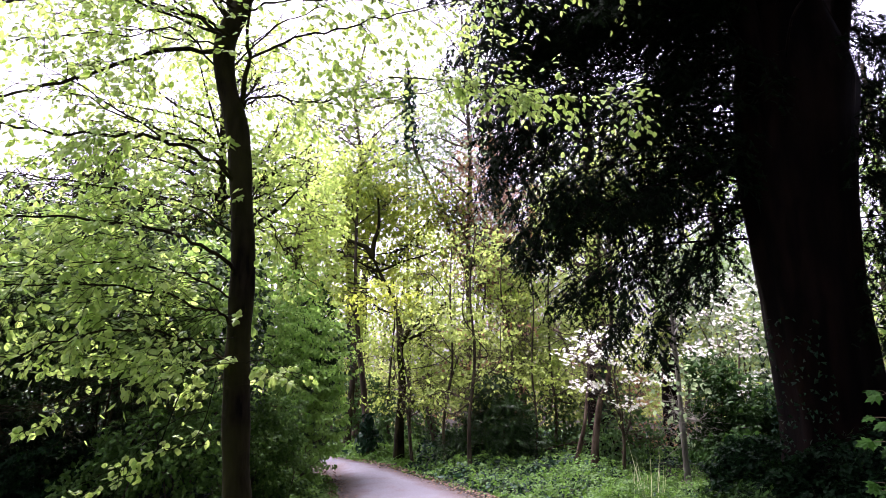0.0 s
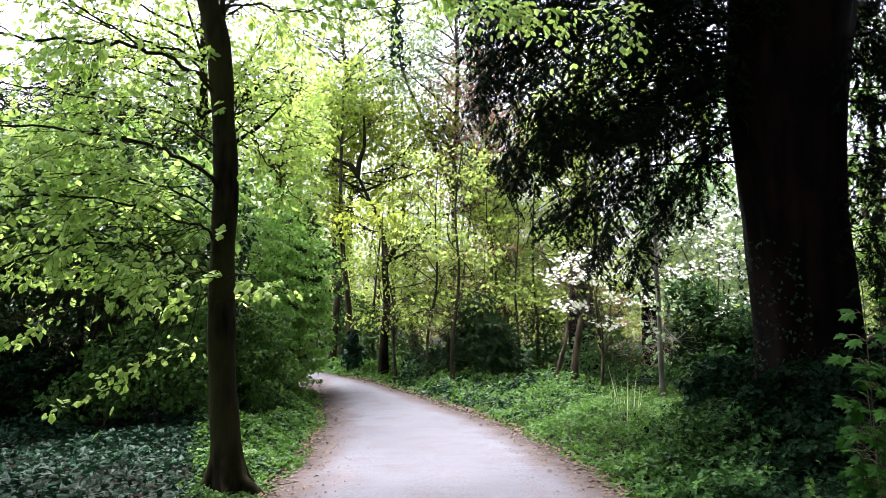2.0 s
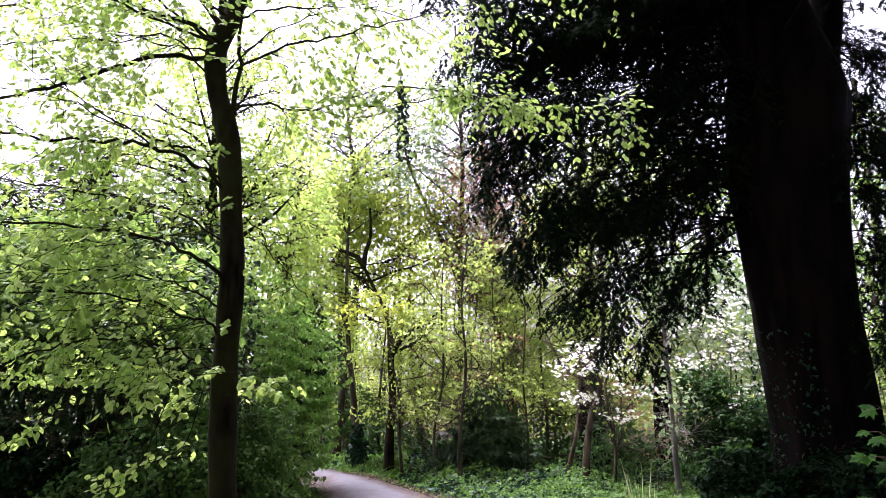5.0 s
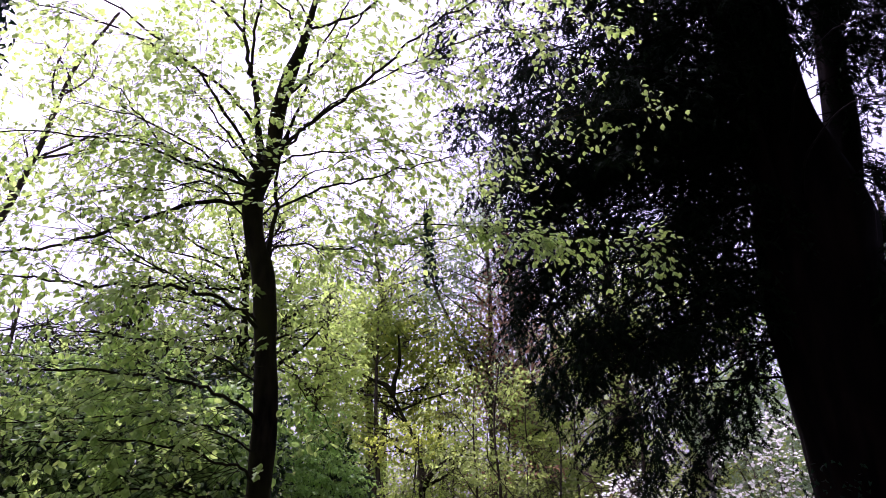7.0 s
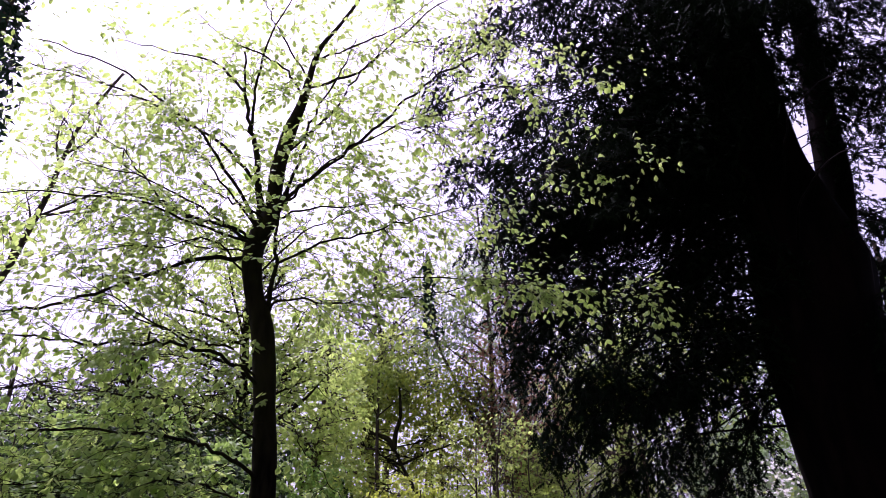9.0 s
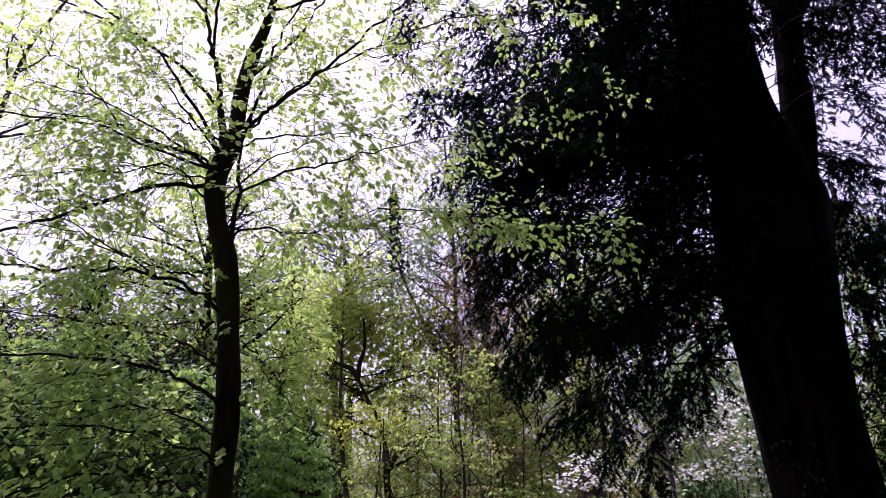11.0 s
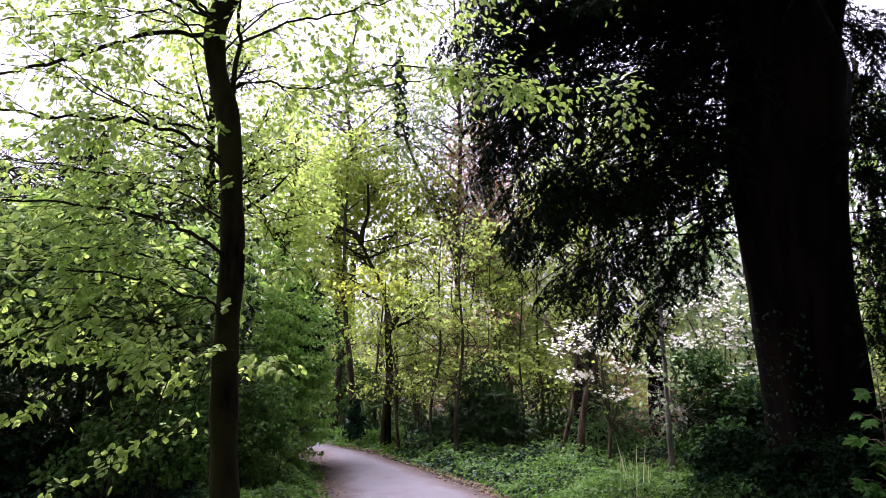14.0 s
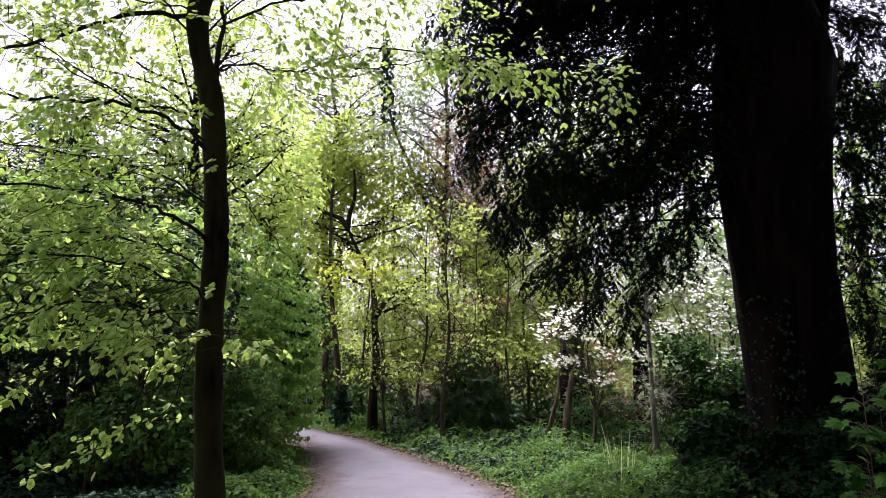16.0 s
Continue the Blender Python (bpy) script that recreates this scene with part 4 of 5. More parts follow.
        for i in range(n):
            d = unit(d + np.array((0, 0, -0.06)) + rng.normal(0, 0.06, 3))
            p = p + d * long / n
            pts.append(p.copy())
        boughs.append((np.array(pts), long))
    # long boughs that reach out over the path
    for pts in ([(4.2, 8.9, 5.6), (3.0, 8.6, 6.1), (1.6, 8.3, 6.3), (0.6, 8.1, 6.5), (-0.1, 8.0, 6.9), (-0.5, 8, 7.4)], [(4.2, 8.9, 6.6), (3.0, 8.6, 7.3), (1.6, 8.4, 7.8), (0.5, 8.2, 8.1), (-0.3, 8.1, 8.2)],
                [(4.2, 9, 4.9), (3.0, 9.0, 5.4), (1.8, 9.0, 5.6), (0.8, 8.9, 5.5), (0.2, 8.8, 5.2)],
                [(4.2, 8.9, 7.6), (3.0, 8.6, 8.4), (1.6, 8.4, 8.9), (0.6, 8.3, 9.0), (-0.1, 8.2, 8.8)], [(4.2, 8.9, 8.4), (3.0, 8.5, 9.4), (1.6, 8.3, 10.0), (0.5, 8.2, 10.2)],
                [(4.2, 8.8, 5.9), (3.0, 8.4, 6.7), (1.8, 8.1, 7.0), (0.9, 8.0, 7.0), (0.2, 7.9, 6.7)]):
        boughs.append((curve_through(pts, 3), 4.6))
    for k in range(30):
        z, a = 2.2 + 0.28 * k + rng.uniform(-0.15, 0.15), radians(rng.uniform(-50, 35))
        way = np.array((math.cos(a), math.sin(a), 0.0))
        boughs.append((curve_through([np.array((4.6, 9, z)), np.array((4.6, 9, z)) + way * 1.0 + (0, 0, 0.1), np.array((4.6, 9, z)) + way * 2.0 - (0, 0, 0.15), np.array((4.6, 9, z)) + way * 2.9 - (0, 0, 0.6)], 4), 2.7))
    for pts, long in boughs:
        n = len(pts) - 1
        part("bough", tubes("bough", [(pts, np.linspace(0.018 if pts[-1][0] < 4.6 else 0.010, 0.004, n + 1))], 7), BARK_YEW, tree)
        dense = 10 if pts[-1][0] > 4.6 and pts[0][2] > 5 else 13 if pts[-1][0] > 4.6 else 5.2 if pts[-1][2] < 4 else 6
        for u in np.sort(rng.uniform(0.25 if pts[0][2] < 4 and pts[-1][0] < 4 else 0.05, 1, int(long * dense)) ** 0.9):
            i = min(int(u * n), n - 1)
            at = pts[i] + (pts[i + 1] - pts[i]) * (u * n - i)
            along = unit(pts[i + 1] - pts[i])
            across = np.cross(along, (0, 0, 1)) * rng.choice((-1, 1))
            grow(rng, at, along * 0.7 + across * rng.uniform(0.3, 1.0) + np.array((0, 0, rng.uniform(-0.5, 0.15))), rng.uniform(0.4, 0.85), 0.005, 1, lines, anchors,
                 droop=0.6 if pts[-1][2] < 4.2 else 0.4, kids=(5,), ratio=0.55, flat=0.45, gap=0.065, wob=0.35)
    lines = [ln for ln in lines if ln[0][-1][1] > 8.1]
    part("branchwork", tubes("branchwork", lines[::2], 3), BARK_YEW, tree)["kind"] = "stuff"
    pos, tip, up, size = leaf_arrays(rng, anchors, 0.142, 0.42, 0.7)
    kept = (pos[:, 2] > 1.62 + rng.normal(0, 0.08, len(pos))) & (pos[:, 0] > np.interp(pos[:, 2], [1.7, 1.8, 2.2, 2.5, 2.9, 3.3, 4.2, 5, 6, 8], [2.7, 2.1, 1.5, 1.2, 0.93, 0.68, 0.38, 0.32, -0.3, -0.5]) + rng.normal(0, 0.12, len(pos)))
    kept &= (pos[:, 0] < 2.9) | (pos[:, 0] > 4.0) | (pos[:, 2] > np.interp(pos[:, 0], [2.9, 3.1, 3.5, 3.9], [1.65, 1.75, 2.1, 2.4]) + rng.normal(0, 0.1, len(pos)))
    tier = np.sin(5.2 * pos[:, 2] + 1.4 * np.sin(2.1 * pos[:, 0] + 0.7) + 0.9 * pos[:, 1]) + rng.normal(0, 0.3, len(pos))
    kept &= (pos[:, 2] > 5.8) | (pos[:, 2] < 2.9) | (pos[:, 0] > 2.4) | (tier > -0.8)
    kept &= (pos[:, 1] > 8.1) | (pos[:, 2] > 1.6 + np.where(pos[:, 0] > 2.8, 0.85, 0.54) * pos[:, 1])
    pos, tip, up, size = pos[kept], tip[kept], up[kept], size[kept]
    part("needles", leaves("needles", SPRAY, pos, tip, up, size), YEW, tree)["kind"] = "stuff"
    inner = [(2.8, 8.5, 7.0, 1.2, 1.0, 0.8), (3.2, 8.5, 8.2, 1.4, 1.2, 1.2), (4.1, 8.2, 8.6, 0.9, 0.9, 1.2), (2.6, 8.4, 9.8, 1.6, 1.3, 1.1),
             (4.4, 8.4, 10.5, 1.8, 1.4, 1.2)]
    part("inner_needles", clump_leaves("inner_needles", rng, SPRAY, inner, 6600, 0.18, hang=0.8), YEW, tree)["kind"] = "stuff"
    # ivy that climbs the lower trunk
    n = 560
    a, z = rng.uniform(2.4, 4.4, n), 2.4 * rng.uniform(0, 1, n) ** 1.6
    out = np.column_stack([np.cos(a), np.sin(a), np.zeros(n)])
    p = np.column_stack([4.58 - 0.07 * z + 0.68 * np.cos(a), 9 + 0.68 * np.sin(a), z])
    part("ivy", leaves("ivy", IVY_SHAPE, p, rng.normal(0, 0.6, (n, 3)) + (0, 0, -0.6), out + rng.normal(0, 0.35, (n, 3)), 0.05 * rng.uniform(0.6, 1.3, n)), IVY, tree, "dark ivy leaves climbing the bark")["kind"] = "stuff"


build_yew()


# ---------------------------------------------------------------- shrubs
def shrub(name, seed, clumps, n, size, material, label, shape=PLAIN, stems=7, category="shrub", bark=BARK_GREY, hang=0.35, flat=0.8, shell=0.55, layers=0.0, radius=0.025, group=""):
    """A bush: stems that fan out from its foot into the clumps, and its leaves."""
    rng = np.random.default_rng(seed)
    c = np.array(clumps, float)
    foot = np.array((c[:, 0].mean(), c[:, 1].mean(), 0.0))
    bush = thing(name, tuple(foot), label, category, group)
    twigs = []
    for k in range(stems):
        t = c[k % len(c)]
        end = t[:3] + rng.normal(0, 0.5, 3) * t[3:]
        start = foot + np.array((rng.normal(0, 0.25), rng.normal(0, 0.25), 0.02))
        start[:2] += (end[:2] - foot[:2]) * 0.35
        if beside_path(start[0], start[1]) < 0.3:
            start = foot.copy()
        mid = start * 0.5 + end * 0.5 + rng.normal(0, 0.15, 3) + np.array((0, 0, 0.15))
        line = curve_through([start, mid, end], 5)
        lines = [(line, np.linspace(radius, radius * 0.3, len(line)))]
        for i in range(3, len(line)):
            w = unit(rng.normal(0, 1, 3)) * rng.uniform(0.4, 1.0)
            twigs.append((np.array([line[i], line[i] + w * 0.25, line[i] + w * 0.5 + rng.normal(0, 0.08, 3)]), np.array([radius * 0.35, radius * 0.2, 0.002])))
        part("stem", tubes("stem", lines, 6), bark, bush)
    part("branchwork", tubes("branchwork", twigs, 5), bark, bush)["kind"] = "stuff"
    part("foliage", clump_leaves("foliage", rng, shape, clumps, n, size, hang, flat, shell, layers), material, bush)["kind"] = "stuff"
    return bush


shrub("evergreen_shrub", 51, [(-8.2, 10, 1.6, 1.7, 1.4, 2.2), (-6.9, 9.6, 2.3, 1.3, 1.2, 1.7), (-7.4, 10.8, 3.0, 1.3, 1.2, 1.4)], 13000, 0.105, SHRUB, "dense dark evergreen shrub with glossy leaves", group="evergreen shrubs")
shrub("evergreen_shrub", 52, [(-5.6, 10.4, 1.6, 1.5, 1.3, 2.1), (-4.9, 10.0, 2.6, 1.2, 1.1, 1.5), (-5.8, 11, 3.2, 1.2, 1.1, 1.3)], 13000, 0.105, SHRUB, "dense dark evergreen shrub with glossy leaves", group="evergreen shrubs")
shrub("evergreen_shrub", 53, [(-3.9, 10.8, 1.4, 1.1, 1.1, 1.7), (-3.9, 11, 2.8, 1.0, 1.0, 1.4)], 9000, 0.10, SHRUB, "dense dark evergreen shrub with glossy leaves", group="evergreen shrubs")
shrub("hazel_shrub", 59, [(-7.0, 8.9, 2.9, 1.3, 0.8, 0.8), (-5.7, 8.9, 2.6, 1.2, 0.8, 0.8), (-4.5, 9.2, 2.7, 1.1, 0.8, 0.8), (-3.6, 9.4, 2.2, 0.9, 0.7, 0.8), (-6.3, 9.4, 3.6, 1.3, 0.8, 0.6), (-4.9, 9.6, 3.6, 1.2, 0.8, 0.6), (-3.2, 9.6, 3.0, 0.7, 0.7, 0.7)],
      8000, 0.105, HAZEL, "leafy green hazel bush in front of dark evergreens", OVAL, bark=BARK, flat=1.0, layers=0.22)
shrub("drooping_bush", 154, [(-3.0, 12.4, 0.9, 0.8, 0.9, 0.9), (-2.75, 12.6, 1.7, 0.8, 0.9, 0.8), (-3.2, 12.8, 2.5, 1.0, 1.0, 0.8), (-2.6, 13.2, 2.2, 0.75, 0.9, 0.9), (-3.4, 13.4, 3.2, 1.0, 0.9, 0.8), (-2.5, 13.0, 1.1, 0.6, 0.8, 0.8), (-2.7, 12.0, 0.45, 0.55, 0.5, 0.45), (-3.0, 11.1, 0.4, 0.6, 0.6, 0.4)], 17500, 0.078, DROOP, "green bush with drooping leafy boughs over the path", hang=0.8, flat=0.9, layers=0.25)
# Dark core added as the shaded interior of the drooping bush.
shrub("evergreen_shrub", 50, [(-3.1, 13.6, 1.4, 0.8, 0.7, 1.4), (-2.7, 13.8, 2.4, 0.7, 0.6, 1.0)], 6000, 0.09, SHRUB, "dark leaves standing for the shaded inside of the drooping bush")
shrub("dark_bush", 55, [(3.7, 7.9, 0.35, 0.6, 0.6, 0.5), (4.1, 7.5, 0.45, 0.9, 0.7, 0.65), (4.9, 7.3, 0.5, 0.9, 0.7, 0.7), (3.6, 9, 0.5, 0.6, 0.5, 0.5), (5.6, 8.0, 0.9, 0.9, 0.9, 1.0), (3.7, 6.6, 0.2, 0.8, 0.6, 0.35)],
      17000, 0.085, DEEP_SHADE, "leafy undergrowth round the foot of the yew, coloured dark for shade", TRIO, flat=1.0, stems=7, radius=0.006)
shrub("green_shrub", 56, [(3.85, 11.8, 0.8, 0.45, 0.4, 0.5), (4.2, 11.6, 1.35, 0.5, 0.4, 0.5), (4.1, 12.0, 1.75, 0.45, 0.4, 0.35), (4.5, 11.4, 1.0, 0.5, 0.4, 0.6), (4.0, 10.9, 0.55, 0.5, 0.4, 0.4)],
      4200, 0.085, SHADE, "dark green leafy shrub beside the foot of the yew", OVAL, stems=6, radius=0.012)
# Added so the hollow behind the ivy is dark; shade is in its colour.
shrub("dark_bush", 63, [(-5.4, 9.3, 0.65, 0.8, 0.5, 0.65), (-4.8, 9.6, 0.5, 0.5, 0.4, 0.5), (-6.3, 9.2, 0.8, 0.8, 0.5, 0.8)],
      6000, 0.080, DEEP_SHADE, "undergrowth added behind the ivy, near-black for the shade there", TRIO, flat=1.0, stems=6, radius=0.006)
shrub("low_shrub", 61, [(-3.7, 8.9, 0.85, 0.6, 0.5, 0.55), (-3.1, 9.0, 0.75, 0.5, 0.5, 0.5), (-3.3, 9.2, 1.4, 0.5, 0.4, 0.4), (-4.3, 9.0, 0.6, 0.5, 0.5, 0.45)],
      4200, 0.075, HERB, "low leafy shrub growing out of the ivy", OVAL, stems=6, radius=0.010, group="low shrubs")
shrub("low_shrub", 62, [(-2.65, 10.4, 0.6, 0.5, 0.5, 0.5), (-2.6, 10.7, 1.15, 0.45, 0.4, 0.45), (-3.0, 10.9, 0.8, 0.5, 0.5, 0.5)],
      3600, 0.070, HERB, "low leafy shrub at the foot of the drooping bush", OVAL, stems=6, radius=0.010, group="low shrubs")
# Added to cover bright gaps where the hollow beneath the shrubs lies in darkness.
shrub("dark_thicket", 60, [(-4.6, 13.2, 0.7, 1.2, 0.6, 0.8), (-6.6, 13.0, 0.8, 1.4, 0.6, 0.9), (-8.8, 12.6, 0.9, 1.5, 0.7, 1.0), (-3.4, 12.4, 0.4, 0.7, 0.5, 0.5), (-9.6, 14, 1.0, 1.6, 0.8, 1.2), (-7.4, 14, 0.9, 1.4, 0.7, 1.0), (-7.0, 11.2, 0.5, 1.0, 0.5, 0.6), (-5.2, 11.4, 0.5, 0.9, 0.5, 0.6)], 19000, 0.10, SHRUB, "low dark thicket under the trees, partly standing in for shadow", group="thickets")
shrub("small_conifer", 57, [(0.75, 15.1, 0.45, 1.05, 0.6, 0.4), (0.8, 15.1, 0.95, 0.75, 0.5, 0.4), (0.75, 15.2, 1.4, 0.45, 0.4, 0.4), (0.0, 15.6, 0.35, 0.5, 0.5, 0.35)], 3600, 0.17, SHRUB, "small dark conifer with layered boughs", FEATHER, stems=3, layers=0.3)
# The clump at (3.0, 13.9) stands in for shadow behind the brown trunk.
shrub("dark_thicket", 58, [(2.0, 17.5, 0.7, 1.2, 0.8, 0.8), (3.3, 15.2, 0.5, 0.9, 0.6, 0.6), (3.0, 13.9, 0.7, 0.5, 0.4, 0.8), (-3.0, 20.5, 0.9, 1.4, 0.8, 1.1), (-1.4, 20.0, 0.6, 1.0, 0.8, 0.7)], 9000, 0.10, SOFT, "low dark thicket under the trees, partly standing in for shadow", group="thickets")


# ---------------------------------------------------------------- trees of the wood
def wood_tree(name, seed, trunk, radius, clumps, n, size, material, bark, label, group="", shape=PLAIN, limbs=6, flat=0.8, shell=0.5, layers=0.0, twig=0.012, hang=0.3, extra=(), ivy=()):
    """A tree: a trunk through a few places, limbs bent out to the clumps of its crown with twigs, and the leaves."""
    rng = np.random.default_rng(seed)
    tree = thing(name, tuple(trunk[0][:2]) + (0.0,), label, "tree", group)
    line = curve_through(trunk, 6)
    u = np.linspace(0, 1, len(line))
    r = radius * (1 - 0.7 * u) * (1 + 0.35 * np.exp(-u * 14)) * (1 + 0.04 * np.sin(u * 30 + seed))
    part("trunk", tubes("trunk", [(line, r)], 9), bark, tree)
    twigs = []
    for pts, thick in extra:
        limb = curve_through(pts, 5)
        part("limb", tubes("limb", [(limb, np.linspace(thick, thick * 0.35, len(limb)))], 7), bark, tree)
    if ivy:
        low, high = np.array(ivy)
        n_ivy = 420
        u = rng.uniform(0, 1, (n_ivy, 1))
        p = low + (high - low) * u + rng.normal(0, 0.13, (n_ivy, 3)) * (1, 1, 0.4) * (1.3 - u)
        part("ivy", leaves("ivy", IVY_SHAPE, p, rng.normal(0, 0.6, (n_ivy, 3)) - (0, 0, 0.7), rng.normal(0, 1, (n_ivy, 3)), 0.13 * rng.uniform(0.6, 1.3, n_ivy)), IVY, tree, "dark ivy leaves round the stem")["kind"] = "stuff"
    if clumps:
        c = np.array(clumps, float)
        for k in range(limbs):
            t = c[k % len(c)]
            end = t[:3] + rng.normal(0, 0.45, 3) * t[3:]
            low = np.argmin(np.abs(line[:, 2] - max(end[2] - rng.uniform(0.4, 1.4), line[len(line) // 3, 2])))
            start = line[low]
            mid = start * 0.55 + end * 0.45 + rng.normal(0, 0.14, 3)
            limb = curve_through([start, mid, end], 5)
            part("limb", tubes("limb", [(limb, np.linspace(r[low] * 0.55, 0.006, len(limb)))], 6), bark, tree)
            for i in range(3, len(limb)):
                for _ in range(4):
                    w = unit(rng.normal(0, 1, 3)) * (1, 1, 0.6) * rng.uniform(0.3, 0.8)
                    bend = rng.normal(0, 0.05, (3, 3))
                    twigs.append((np.array([limb[i], limb[i] + w * 0.35 + bend[0], limb[i] + w * 0.7 + bend[1], limb[i] + w + bend[2]]), np.array([twig, twig * 0.7, twig * 0.45, 0.002])))
        part("branchwork", tubes("branchwork", twigs, 4), bark, tree)["kind"] = "stuff"
        part("crown", clump_leaves("crown", rng, shape, clumps, int(n * 0.66), size * 1.25, hang, flat, shell, layers), material, tree)["kind"] = "stuff"
    return tree


wood_tree("hornbeam_tree", 61, [(-3.6, 15, 0), (-3.5, 15, 2), (-3.3, 15, 4.5), (-3.1, 15, 7)], 0.12,
          [(-3.5, 14.6, 5.2, 1.2, 1.2, 1.0), (-3.0, 14.4, 4.2, 0.7, 1.0, 0.9), (-3.9, 14.5, 3.9, 1.1, 1.0, 1.0), (-2.9, 14.6, 3.2, 0.6, 0.8, 0.8), (-3.5, 15, 6.2, 0.9, 1.0, 0.7), (-4.6, 15, 5.2, 1.2, 1.0, 1.2), (-2.8, 15.2, 5.2, 0.6, 0.8, 0.6), (-5.6, 15, 4.6, 1.1, 1, 1.2)],
          12500, 0.085, FRESH, BARK_GREY, "hornbeam with bright fresh green leaves", layers=0.25, limbs=14)
wood_tree("oak_tree", 67, [(-4.3, 12.6, 0), (-4.25, 12.6, 2.5), (-4.2, 12.6, 5), (-4.3, 12.6, 8)], 0.14,
          [(-4.2, 12.4, 5.2, 1.5, 1.1, 1.2), (-5.4, 12.4, 5.4, 1.2, 1.0, 0.9), (-3.7, 12.4, 6.6, 1.3, 1.0, 1.1), (-5.2, 12.4, 4.4, 1.4, 1.0, 0.7), (-4.2, 12.4, 7.8, 1.0, 1.0, 0.8), (-2.9, 12.6, 5.6, 0.9, 0.9, 0.8), (-5.6, 12.4, 6.4, 1.1, 1, 0.8), (-6.6, 12.4, 4.6, 1.0, 1.0, 0.7)],
          15500, 0.075, FRESH, BARK, "young oak with open crown of small new leaves", limbs=46, twig=0.008)
wood_tree("maple_tree", 62, [(-1.3, 16.4, 0), (-1.28, 16.4, 0.87), (-1.22, 16.4, 1.6), (-1.27, 16.4, 2.4), (-1.27, 16.5, 2.9), (-1.5, 17.2, 3.7), (-1.87, 18, 4.4), (-2.1, 18, 4.9)], 0.105,
          [(-2.2, 18.9, 5.3, 1.3, 0.9, 0.7), (-1.2, 18.7, 4.7, 1.2, 0.8, 0.45), (-2.6, 18.9, 6.3, 1.2, 0.9, 0.8), (-1.4, 18.7, 6.2, 1.2, 0.9, 0.8), (-0.6, 18.6, 5.6, 0.9, 0.8, 0.6), (-1.4, 15.9, 3.35, 1.1, 0.4, 0.28), (-1.6, 16.2, 3.75, 0.9, 0.4, 0.22), (-3.3, 18.8, 5.4, 0.9, 0.7, 0.7), (-0.2, 18.6, 6.5, 0.8, 0.7, 0.5), (-3.0, 18.0, 4.0, 0.8, 0.6, 0.5)],
          11500, 0.085, GOLD, BARK, "maple with yellow-green spring leaves", layers=0.3, limbs=8, flat=0.45,
          extra=(([(-1.25, 16.4, 2.55), (-1.03, 16.4, 2.91), (-0.69, 16.4, 3.17), (-0.2, 16.3, 3.5)], 0.06), ([(-2.1, 18, 4.89), (-2.25, 18, 5.11), (-2.49, 18, 5.22), (-2.85, 18, 5.39), (-3.3, 18, 5.9)], 0.08),
                 ([(-2.1, 18, 4.85), (-2.05, 18, 5.25), (-1.93, 18, 5.68), (-1.95, 18, 6.4)], 0.075), ([(-1.88, 18, 4.5), (-1.28, 18, 4.75), (-0.86, 18, 4.86), (-0.3, 18, 5.1)], 0.035)))
wood_tree("ivy_clad_tree", 63, [(-2.09, 17.7, 0), (-2.18, 17.7, 0.82), (-2.28, 17.7, 1.9), (-2.39, 17.7, 2.8), (-2.5, 17.9, 4.5), (-2.5, 18.2, 7)], 0.10,
          [(-2.9, 18.4, 6.6, 1.2, 1.1, 1.0), (-2.3, 18.6, 7.2, 1.1, 1.0, 0.8), (-3.3, 18.2, 4.6, 0.9, 0.8, 0.7), (-2.9, 18, 3.2, 0.7, 0.7, 0.5)], 8000, 0.085, YELLOW, BARK_GREY, "slender tree with ivy at its foot", layers=0.3, ivy=((-2.1, 17.65, 0.1), (-2.16, 17.65, 1.0)))
wood_tree("broad_trunk_tree", 68, [(-2.95, 22, 0), (-3.0, 22, 1), (-3.19, 22, 3.5), (-3.3, 22, 7)], 0.26,
          [(-3.8, 22, 6.6, 1.6, 1.2, 1.2), (-2.6, 22, 7.6, 1.6, 1.2, 1.0), (-4.8, 22, 5.2, 1.3, 1.1, 1.0), (-3.0, 23, 1.8, 1.3, 0.8, 0.8), (-3.9, 23, 3.4, 1.3, 0.8, 0.9), (-2.3, 23, 4.0, 1.2, 0.8, 0.9), (-3.0, 23, 5.2, 1.2, 0.8, 0.8)], 7500, 0.09, FRESH, BARK_RED, "tree with a broad red-brown trunk", layers=0.3)
wood_tree("copper_tree", 64, [(1.5, 21, 0), (1.5, 21, 3), (1.4, 21, 6), (1.1, 21, 9.5), (1.0, 21, 11.5)], 0.17,
          [(1.5, 20.6, 6.2, 1.1, 0.9, 1.6), (2.0, 20.6, 4.6, 1.1, 0.9, 1.4), (0.7, 20.8, 7.8, 1.0, 0.8, 1.3), (1.5, 21, 9.2, 1.1, 0.9, 1.3), (0.3, 20.8, 5.4, 0.8, 0.6, 1.0), (0.2, 18.6, 6.6, 0.9, 0.5, 1.2), (0.9, 18.6, 7.2, 0.9, 0.5, 1.3), (1.2, 18.4, 4.4, 0.8, 0.5, 1.0), (1.7, 18.4, 6.0, 0.7, 0.5, 1.2), (0.6, 18.4, 5.2, 0.8, 0.5, 0.8)], 10500, 0.078, COPPER, BARK_RED, "tall tree with coppery young leaves and bare twigs", limbs=44, twig=0.01)
